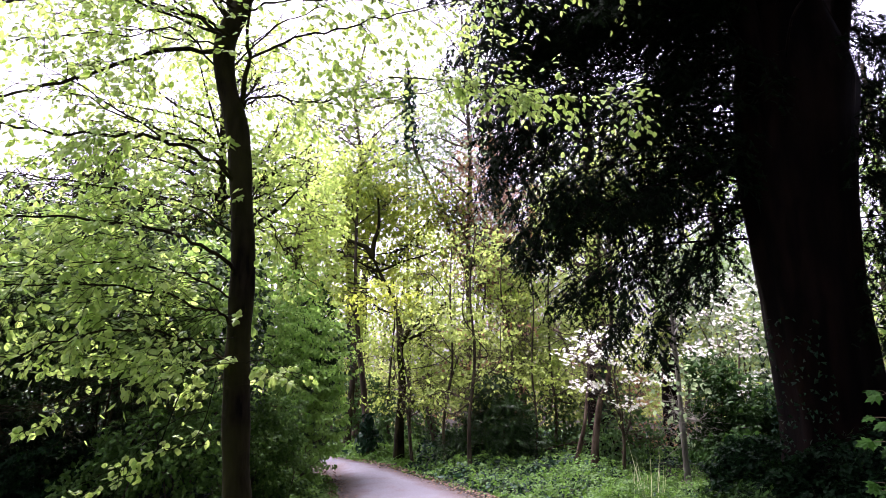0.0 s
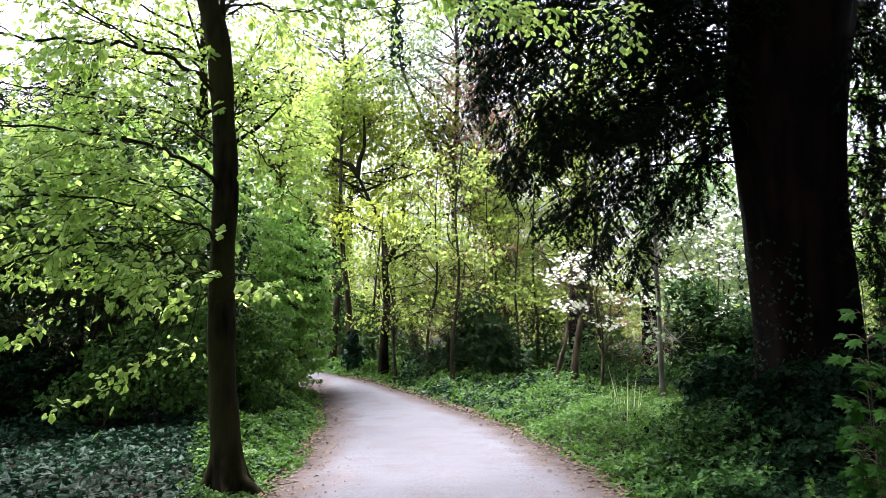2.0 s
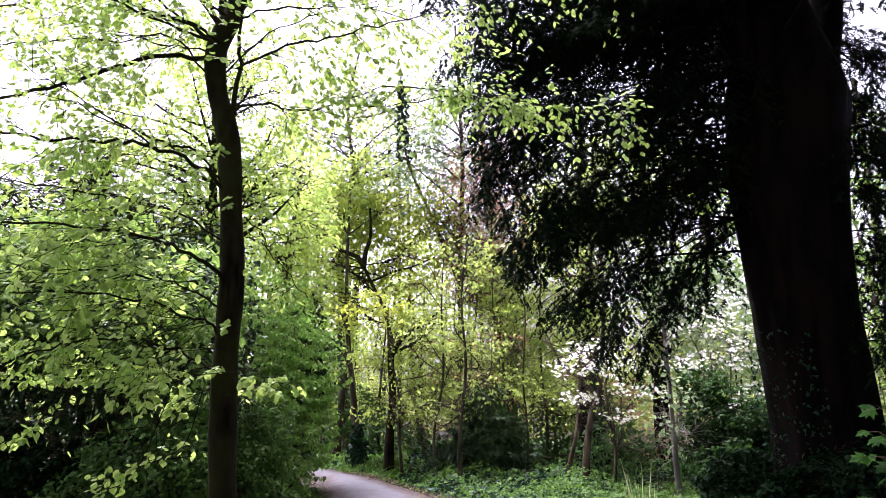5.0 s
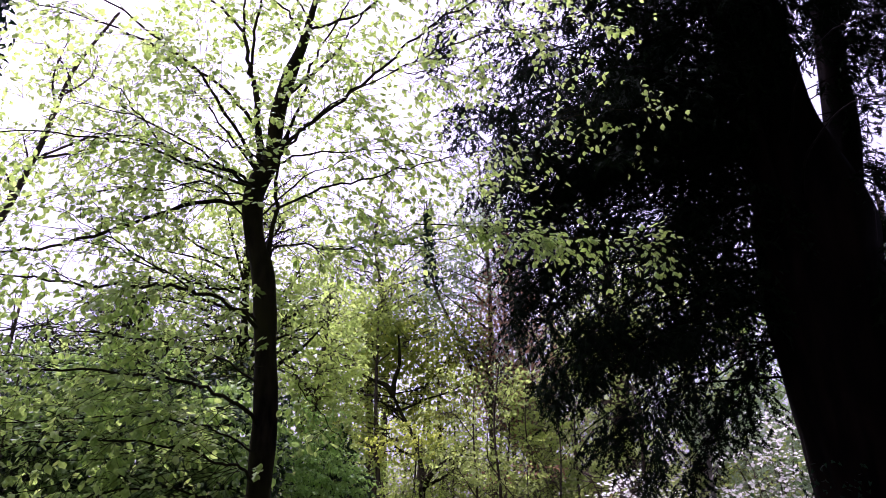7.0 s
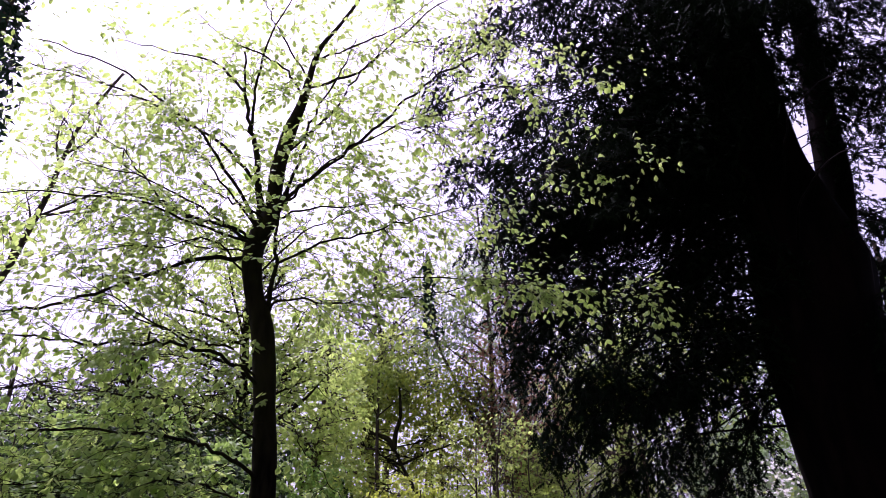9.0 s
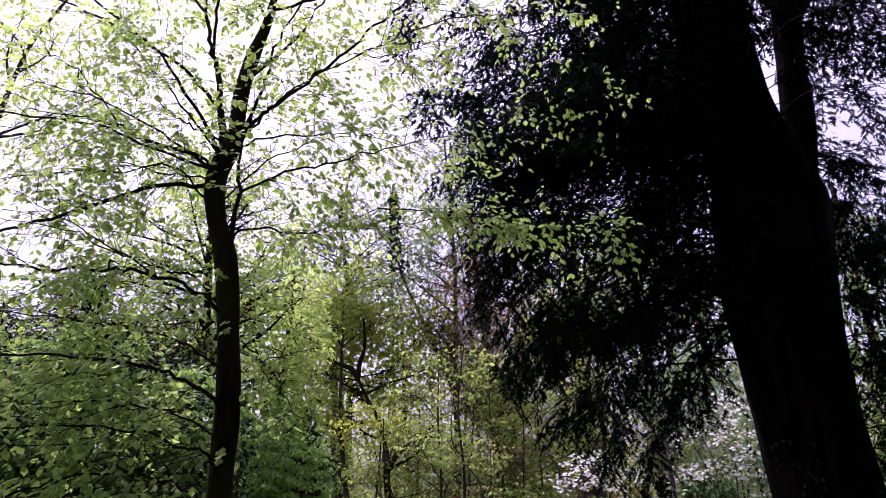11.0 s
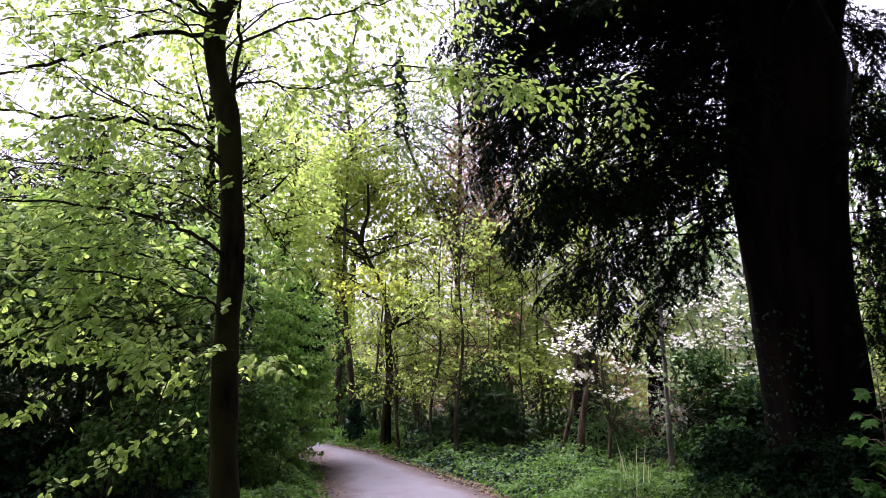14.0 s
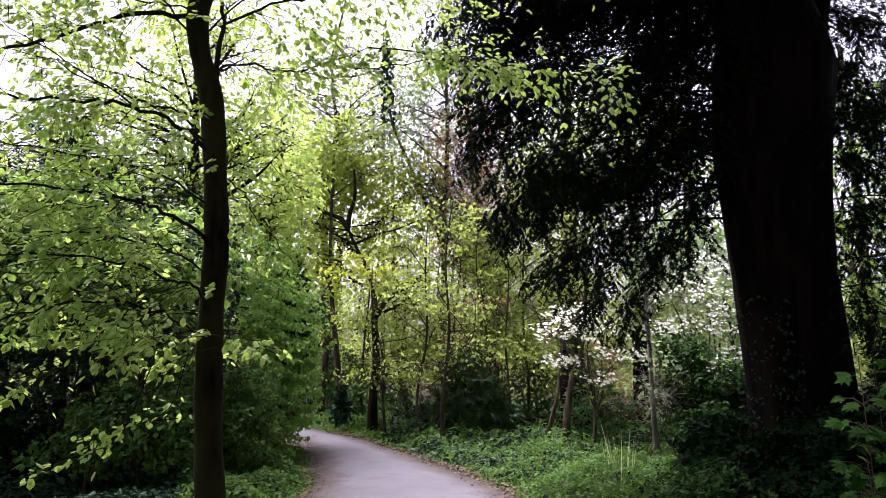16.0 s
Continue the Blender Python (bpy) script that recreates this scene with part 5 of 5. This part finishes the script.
wood_tree("tall_tree", 65, [(0.4, 19, 0), (0.35, 19, 4), (0.45, 19, 8), (0.3, 19, 12)], 0.10,
          [(0.2, 18.8, 8.6, 1.0, 1.0, 1.6), (-0.9, 18.8, 8.2, 0.9, 0.9, 0.9), (0.6, 18.8, 5.6, 0.8, 0.8, 0.9), (0.2, 18.8, 10.4, 1.2, 1.0, 1.2), (-0.6, 18.8, 6.8, 0.8, 0.8, 0.8)], 4600, 0.085, PALE, BARK_GREY, "tall slim tree with thin open crown", limbs=26, twig=0.008,
          extra=(([(0.35, 19, 4.5), (-0.4, 19, 6.4), (-1.05, 19, 8.0), (-1.2, 19, 9.4), (-1.25, 19, 10.6)], 0.05),), ivy=((-1.12, 19, 8.0), (-1.25, 19, 10.3)))
wood_tree("birch_tree", 66, [(1.7, 20, 0), (1.74, 20, 1.3), (1.8, 20, 2.7), (2.2, 20.5, 6), (2.4, 21, 10)], 0.17,
          [(2.6, 20.6, 4.4, 1.6, 1.2, 1.4), (2.4, 20.6, 6.4, 1.4, 1.2, 1.2), (3.8, 20.6, 6.6, 1.4, 1.2, 1.6)], 9000, 0.09, UNDER, BARK_GREY, "tree with grey trunk and light green leaves", layers=0.3, limbs=10)
wood_tree("fresh_tree", 69, [(-0.8, 22, 0), (-0.91, 22, 2.1), (-1.1, 22, 3.1), (-1.2, 22, 8)], 0.14,
          [(-1.2, 22, 5.2, 1.8, 1.2, 1.2), (-0.2, 22, 6.4, 1.4, 1.2, 1.0), (0.6, 22, 4.6, 1.3, 1.1, 1.0), (-2.0, 22, 7.2, 1.4, 1.1, 0.9), (-0.4, 22, 3.4, 1.4, 1.0, 0.7)], 4600, 0.09, YELLOW, BARK_GREY, "tree with bright yellow-green leaves", layers=0.3, limbs=12)

wood_tree("open_crown_tree", 97, [(-3.0, 20, 0), (-2.8, 20, 3), (-3.05, 20, 5.5), (-2.7, 20, 8), (-2.85, 20, 10), (-2.5, 20, 12)], 0.09,
          [(-3.2, 19.8, 8.4, 1.5, 1.2, 1.2), (-1.6, 19.8, 8.8, 1.4, 1.2, 1.0), (-2.4, 19.8, 10.4, 1.5, 1.2, 1.1), (-4.4, 19.8, 9.2, 1.2, 1.0, 1.0), (-0.6, 19.8, 9.8, 1.1, 1.0, 0.9), (-2.0, 19.8, 7.4, 1.6, 1.2, 0.8), (-0.4, 19.8, 7.8, 1.2, 1.0, 0.8), (-3.8, 19.8, 7.2, 1.2, 1, 0.8)], 8000, 0.085, UNDER, BARK_GREY, "tall tree with a thin open spring crown", limbs=44, twig=0.009)

wood_tree("twiggy_tree", 98, [(-5.6, 11.2, 0), (-5.5, 11.2, 2.5), (-5.55, 11.2, 4), (-5.4, 11.2, 5.8)], 0.06,
          [(-6.5, 11, 4.5, 0.9, 0.6, 0.5), (-5.3, 11, 4.8, 0.9, 0.6, 0.5), (-4.4, 11, 4.6, 0.8, 0.6, 0.5), (-5.9, 11, 5.4, 0.8, 0.5, 0.4), (-7.3, 11, 4.7, 0.7, 0.5, 0.4)], 1500, 0.07, HAZEL, BARK, "small tree of dense bare dark twigs", limbs=40, twig=0.010)

# low young trees of the understorey
rng = np.random.default_rng(70)
for k, (x, y, h, mat, bark) in enumerate([(-0.95, 15.6, 3.6, YELLOW, BARK_GREY), (-0.25, 15.2, 4.6, UNDER, BARK_GREY), (0.22, 14.2, 4.8, UNDER, BARK_GREY), (1.25, 16.5, 4.8, YELLOW, BARK_GREY),
                                          (1.35, 17.5, 4.2, UNDER, BARK_GREY), (1.65, 15.8, 4.4, YELLOW, BARK_GREY), (2.2, 17.2, 4.6, UNDER, BARK_GREY), (-1.9, 20.5, 4.8, YELLOW, BARK_GREY),
                                          (-0.6, 19.5, 5.0, YELLOW, BARK_GREY), (3.2, 16.5, 3.6, UNDER, BARK_GREY), (2.75, 19, 4.8, YELLOW, BARK_GREY), (4.2, 18.5, 3.8, YELLOW, BARK_GREY),
                                          (5.4, 18.5, 5.0, PALE, BARK_GREY), (7.0, 18.0, 5.5, PALE, BARK_GREY), (-4.6, 21, 5.5, YELLOW, BARK_GREY), (-3.9, 23, 4.5, UNDER, BARK_GREY),
                                          (0.35, 15.4, 2.9, COPPER, BARK_RED), (3.3, 14.6, 2.0, COPPER, BARK_RED), (0.5, 17.8, 5.2, YELLOW, BARK_GREY), (0.9, 19.5, 5.4, YELLOW, BARK_GREY), (3.6, 20.5, 5.0, YELLOW, BARK_GREY)]):
    cl = []
    for i in range(7):
        z = h * (0.33 + 0.107 * i)
        w = 0.8 * (1 - 0.07 * i) + 0.15
        cl.append((x + rng.normal(0, 0.5), y + 0.55 + rng.normal(0, 0.3), z + rng.normal(0, 0.15), w * rng.uniform(0.7, 1.2), w * 0.8, 0.2 * h / 3))
    lean = rng.normal(0, 0.2)
    wood_tree("young_tree", 71 + k, [(x, y, 0), (x + lean * 0.1 + rng.normal(0, 0.05), y, h * 0.2), (x + lean * 0.4 + rng.normal(0, 0.07), y, h * 0.45), (x + lean * 0.7 + rng.normal(0, 0.07), y, h * 0.75), (x + lean, y, h)], rng.uniform(0.03, 0.045), cl, 900 if mat is COPPER else 2300 if y < 16 else 3300, 0.068, mat, bark,
              "thin young tree with pale grey-green leaves" if mat is PALE else "thin young tree with sparse coppery leaves" if mat is COPPER else "thin young tree with layered yellow-green leaves", "understorey young trees", limbs=8, layers=0.22, twig=0.005)

wood_tree("side_tree", 95, [(8.6, 14, 0), (8.6, 14, 2), (8.5, 14, 4.5), (8.4, 14, 8)], 0.15, [(8.3, 13.6, 1.6, 1.3, 1.0, 1.0), (8.0, 13.6, 3.2, 1.3, 1.0, 1.0), (8.8, 13.8, 4.8, 1.4, 1.1, 1.0), (8.2, 13.8, 6.4, 1.3, 1.0, 0.9), (9.4, 13.4, 2.6, 1.2, 1, 1.2)], 11000, 0.09, HAZEL, BARK_GREY, "leafy green tree behind the yew")
wood_tree("side_tree", 96, [(7.2, 16.5, 0), (7.2, 16.5, 2), (7.1, 16.5, 4.5), (7.0, 16.5, 8)], 0.15, [(6.8, 16.2, 1.4, 1.3, 1.0, 0.9), (7.4, 16.2, 3.0, 1.3, 1.0, 1.0), (6.6, 16.2, 4.6, 1.4, 1.1, 0.9), (7.2, 16.4, 6.2, 1.4, 1.0, 0.9)], 10000, 0.09, HAZEL, BARK_GREY, "tree with green leaves behind the yew")

# bare lower trunks that stand clear of the leaves
wood_tree("brown_trunk_tree", 91, [(2.39, 13.2, 0), (2.42, 13.2, 0.6), (2.54, 13.2, 1.31), (2.72, 13.2, 1.82), (2.9, 13.4, 3.4), (2.9, 13.5, 5)], 0.075, [(2.6, 13.6, 4.5, 0.9, 0.8, 0.9)], 1500, 0.08, UNDER, BARK_RED, "slim tree with a brown trunk")
wood_tree("leaning_tree", 92, [(2.04, 13.4, 0), (2.19, 13.4, 0.58), (2.31, 13.4, 1.1), (2.6, 14.1, 2.6)], 0.055, [(2.7, 14.2, 3.0, 0.7, 0.6, 0.5)], 900, 0.08, UNDER, BARK_RED, "thin leaning tree with a brown trunk")
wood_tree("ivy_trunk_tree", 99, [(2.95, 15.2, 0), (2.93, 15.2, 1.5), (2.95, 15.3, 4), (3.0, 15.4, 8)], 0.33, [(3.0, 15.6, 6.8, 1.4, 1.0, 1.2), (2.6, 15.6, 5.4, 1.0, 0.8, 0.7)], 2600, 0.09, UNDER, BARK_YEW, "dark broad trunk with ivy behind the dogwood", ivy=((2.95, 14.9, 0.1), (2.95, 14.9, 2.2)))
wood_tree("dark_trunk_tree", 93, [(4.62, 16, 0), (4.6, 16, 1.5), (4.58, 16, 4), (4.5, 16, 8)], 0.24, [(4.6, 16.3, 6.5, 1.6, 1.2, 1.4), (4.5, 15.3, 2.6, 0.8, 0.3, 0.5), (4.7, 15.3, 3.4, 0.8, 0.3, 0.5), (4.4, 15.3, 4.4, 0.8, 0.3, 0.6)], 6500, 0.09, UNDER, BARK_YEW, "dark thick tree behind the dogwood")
wood_tree("silver_stem_tree", 94, [(3.40, 11.2, 0), (3.37, 11.2, 0.8), (3.35, 11.2, 1.9), (3.30, 11.2, 3.2), (3.3, 11.3, 4.4)], 0.05, [(3.4, 11.2, 3.4, 0.6, 0.5, 0.7), (3.37, 11.2, 1.5, 0.45, 0.35, 0.7)], 420, 0.07, PALE, BARK_PALE, "thin tree with a pale silvery stem and bare twigs", limbs=6, twig=0.003)


# ---------------------------------------------------------------- flowering dogwood
def build_dogwood():
    clumps = [(2.0, 12.0, 2.1, 0.45, 0.4, 0.2), (2.4, 12.0, 2.35, 0.55, 0.4, 0.2), (2.85, 12.1, 2.1, 0.55, 0.4, 0.22), (2.1, 12.0, 1.6, 0.4, 0.3, 0.12), (2.75, 12.0, 1.32, 0.35, 0.3, 0.12), (3.1, 12.1, 1.72, 0.5, 0.35, 0.14)]
    right = [(3.9, 12.2, 1.6, 0.5, 0.4, 0.1), (3.9, 12.2, 2.15, 0.5, 0.4, 0.15), (4.1, 12.2, 2.7, 0.5, 0.4, 0.15), (4.6, 12.2, 1.48, 0.6, 0.4, 0.12), (5.2, 12.3, 1.7, 0.5, 0.4, 0.14), (4.6, 12.4, 2.2, 0.7, 0.5, 0.2), (5.2, 12.6, 2.7, 0.7, 0.6, 0.35), (4.7, 12.6, 3.2, 0.6, 0.5, 0.3)]
    shared = mesh_of("flower", FLOWER[0], FLOWER[1])
    for seed, cl, base, n in ((101, clumps, (2.7, 12.4), 560), (102, right, (4.9, 12.7), 760)):
        rng = np.random.default_rng(seed)
        tree = wood_tree("dogwood", seed, [(base[0], base[1], 0), (base[0] + 0.05, base[1], 0.8), (base[0] - 0.05, base[1], 1.6), (base[0], base[1], 2.3)], 0.032,
                         [(a, b, c - 0.1, d, e, f + 0.1) for a, b, c, d, e, f in cl], 350, 0.06, UNDER, BARK_GREY, "dogwood covered with white flowers in flat tiers", "dogwoods", limbs=8, layers=0.2, twig=0.003)
        p, d = clump_points(rng, cl, n, 0.3)
        k = len(p)
        turn = rng.uniform(0, 6.28, k)
        tip = np.column_stack([np.cos(turn), np.sin(turn), rng.normal(0.1, 0.3, k)])
        up = np.array((0, -0.75, 0.9)) + rng.normal(0, 0.4, (k, 3))
        size = 0.036 * rng.uniform(0.7, 1.3, k)
        near = np.argsort(p[:, 1])
        one, rest = near[:150], near[150:]
        part("blossom", leaves("blossom", FLOWER, p[rest], tip[rest], up[rest], size[rest]), PETAL, tree, "white four-petalled flowers")["kind"] = "stuff"
        frames = leaf_frames(p[one], tip[one], up[one])
        for j, i in enumerate(one):
            ob = part("flower", shared, PETAL_ONE, tree)
            ob.matrix_basis = Matrix.Translation(p[i]) @ Matrix([list(frames[j][:, c] * size[i]) for c in range(3)]).to_4x4()


build_dogwood()
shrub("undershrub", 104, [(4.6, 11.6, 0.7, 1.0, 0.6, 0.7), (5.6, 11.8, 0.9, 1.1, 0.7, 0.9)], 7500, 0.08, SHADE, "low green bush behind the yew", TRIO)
shrub("pale_shrub", 103, [(5.6, 14.2, 2.4, 1.0, 0.9, 1.6), (6.6, 14.4, 2.6, 1.2, 1.0, 2.0), (4.8, 14.6, 3.6, 0.8, 0.8, 0.9)], 10500, 0.075, PALE, "tall pale green shrub behind the dogwood")


# ---------------------------------------------------------------- maple sapling close by
def build_sapling():
    rng = np.random.default_rng(111)
    tree = thing("maple_sapling", (2.55, 4.2, 0), "young maple sapling with large fresh green lobed leaves", "sapling")
    shared = mesh_of("leaf", STAR[0], STAR[1])
    for x, y, top in ((2.50, 4.2, 1.66), (2.68, 4.35, 1.60), (2.48, 4.25, 0.95), (2.62, 4.1, 1.30), (2.56, 4.3, 1.10), (2.54, 4.12, 0.75), (2.80, 4.3, 1.74), (2.76, 4.15, 1.40), (2.9, 4.2, 1.05), (2.66, 4.4, 0.9)):
        line = curve_through([(x, y, 0), (x - 0.03, y - 0.02, top * 0.5), (x - 0.08, y - 0.05, top)], 6)
        lines, at = [(line, np.linspace(0.007, 0.003, len(line)))], []
        for z in np.arange(0.2, top + 0.02, 0.055):
            i = min(int(z / top * (len(line) - 1)), len(line) - 2)
            for s in (0, 1):
                a = z * 15 + s * math.pi + rng.normal(0, 0.5)
                d = np.array((math.cos(a), math.sin(a), 0.35))
                end = line[i] + d * rng.uniform(0.05, 0.17)
                lines.append((np.array([line[i], line[i] * 0.5 + end * 0.5 + (0, 0, 0.02), end]), np.array([0.002, 0.0016, 0.0013])))
                at.append((end, d))
        stem = part("stem", tubes("stem", lines, 6), BARK_GREY, tree)
        pos = np.array([p[0] for p in at])
        tip = np.array([p[1] for p in at]) + np.array((0, -0.3, -0.75)) + rng.normal(0, 0.25, (len(at), 3))
        up = np.array((0, -0.6, 0.85)) + rng.normal(0, 0.3, (len(at), 3))
        frames = leaf_frames(pos, tip, up)
        for k in range(len(at)):
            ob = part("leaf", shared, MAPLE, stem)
            s = rng.uniform(0.062, 0.11)
            ob.matrix_basis = Matrix.Translation(pos[k]) @ Matrix([list(frames[k][:, c] * s) for c in range(3)]).to_4x4()


build_sapling()


# ---------------------------------------------------------------- leaning pole, far wood
wood_tree("leaning_birch", 121, [(-7.6, 9.2, 0), (-7.2, 9.1, 2.5), (-6.8, 9, 5.2), (-6.5, 9, 6.2), (-6.22, 9, 7.15), (-6.1, 9, 7.8), (-5.9, 9, 8.5), (-5.4, 9, 9.4)], 0.07,
          [(-6.2, 9, 8.6, 1.2, 0.9, 0.8), (-5.4, 9.1, 7.6, 0.8, 0.8, 0.6), (-6.8, 9, 6.9, 0.7, 0.7, 0.7)], 1700, 0.075, LIME, BARK_GREY, "thin leaning tree with sparse young leaves", limbs=7, twig=0.005)


def build_ivy_trunk():
    """An ivy-covered tree by the left side of the view, seen only high up."""
    rng = np.random.default_rng(125)
    tree = wood_tree("ivy_covered_tree", 126, [(-6.6, 7.4, 0), (-6.5, 7.4, 3), (-6.4, 7.4, 6), (-6.3, 7.4, 10)], 0.2, [], 0, 0, LIME, BARK_GREY, "tree trunk covered with dark ivy")
    n = 1500
    a, z = rng.uniform(0, 6.28, n), rng.uniform(5.5, 10, n)
    out = np.column_stack([np.cos(a), np.sin(a), np.zeros(n)])
    r = 0.25 + 0.25 * rng.uniform(0, 1, n) * (0.5 + 0.5 * np.sin(z * 2.6))
    p = np.column_stack([-6.38 + r * np.cos(a), 7.4 + r * np.sin(a), z])
    part("ivy", leaves("ivy", IVY_SHAPE, p, rng.normal(0, 0.7, (n, 3)) + (0, 0, -0.5), out + rng.normal(0, 0.4, (n, 3)), 0.11 * rng.uniform(0.6, 1.3, n)), IVY, tree, "dark hanging ivy leaves")["kind"] = "stuff"


build_ivy_trunk()


def build_grass():
    rng = np.random.default_rng(127)
    n = 16
    p = np.column_stack([2.4 + rng.normal(0, 0.10, n), 9.5 + rng.normal(0, 0.10, n), np.full(n, 0.05)])
    tip = np.column_stack([rng.normal(0, 0.22, n), rng.normal(0, 0.22, n), np.ones(n)])
    whole("grass_tuft", leaves("grass_tuft", BLADE, p, tip, rng.normal(0, 1, (n, 3)), 0.72 * rng.uniform(0.6, 1.2, n)), GRASS, "tuft of tall pale grass blades", "grass", kind="stuff")


build_grass()


def build_far_wood():
    rng = np.random.default_rng(131)
    clumps = []
    for k in range(250):
        x = rng.uniform(-30, 30) * rng.uniform(0.4, 1)
        y = rng.uniform(25, 40) - abs(x) * 0.1
        z = rng.uniform(0.4, 6.6) * rng.uniform(0.4, 1)
        clumps.append((x, y, z, rng.uniform(1.5, 3.2), rng.uniform(1.0, 2.0), rng.uniform(0.7, 1.5)))
    whole("far_wood", clump_leaves("far_wood", rng, PLAIN, clumps, 56000, 0.19, layers=0.35), FAR, "distant woodland of mixed young green leaves", "wood", kind="stuff")
    lines = []
    for k in range(90):
        x, y, h = rng.uniform(-36, 36), rng.uniform(24, 50), rng.uniform(6, 15)
        lean = rng.normal(0, 0.5)
        line = curve_through([(x, y, -0.1), (x + lean * 0.3, y, h * 0.35), (x + lean * 0.6, y, h * 0.7), (x + lean, y, h)], 3)
        lines.append((line, np.linspace(rng.uniform(0.08, 0.22), 0.02, len(line))))
    whole("far_trunks", tubes("far_trunks", lines, 7), BARK_GREY, "grey-brown trunks of the distant wood", "trunks", kind="stuff")
    side = []
    for k in range(40):
        x = rng.choice((-1, 1)) * rng.uniform(11, 24)
        side.append((x, rng.uniform(6, 28), rng.uniform(0.5, 4.5), rng.uniform(1.5, 2.6), rng.uniform(1.5, 2.6), rng.uniform(0.8, 1.6)))
    whole("side_wood", clump_leaves("side_wood", rng, PLAIN, side, 26000, 0.15, layers=0.35), UNDER, "woodland thicket beside the clearing", "wood", kind="stuff")


build_far_wood()


def build_light_block():
    """Unseen leaf masses added behind, beside and over the walker to block light."""
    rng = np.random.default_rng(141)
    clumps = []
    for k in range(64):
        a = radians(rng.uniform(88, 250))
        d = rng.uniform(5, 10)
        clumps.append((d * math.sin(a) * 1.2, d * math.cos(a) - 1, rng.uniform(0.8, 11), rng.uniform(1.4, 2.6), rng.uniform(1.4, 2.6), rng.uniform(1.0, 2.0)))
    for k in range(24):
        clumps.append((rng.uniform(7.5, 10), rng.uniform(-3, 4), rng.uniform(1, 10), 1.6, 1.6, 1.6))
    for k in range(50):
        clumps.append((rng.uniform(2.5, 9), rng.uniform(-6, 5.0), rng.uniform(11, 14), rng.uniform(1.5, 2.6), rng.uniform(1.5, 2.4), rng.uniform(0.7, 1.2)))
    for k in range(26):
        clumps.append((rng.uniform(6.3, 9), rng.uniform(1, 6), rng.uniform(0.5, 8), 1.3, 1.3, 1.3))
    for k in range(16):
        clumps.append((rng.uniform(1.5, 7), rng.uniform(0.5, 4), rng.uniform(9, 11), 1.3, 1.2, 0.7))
    whole("unseen_light_block", clump_leaves("unseen_light_block", rng, PLAIN, clumps, 74000, 0.40), SHRUB, "unseen leaf masses added behind, beside and over the view to block light", "wood", kind="stuff")


build_light_block()
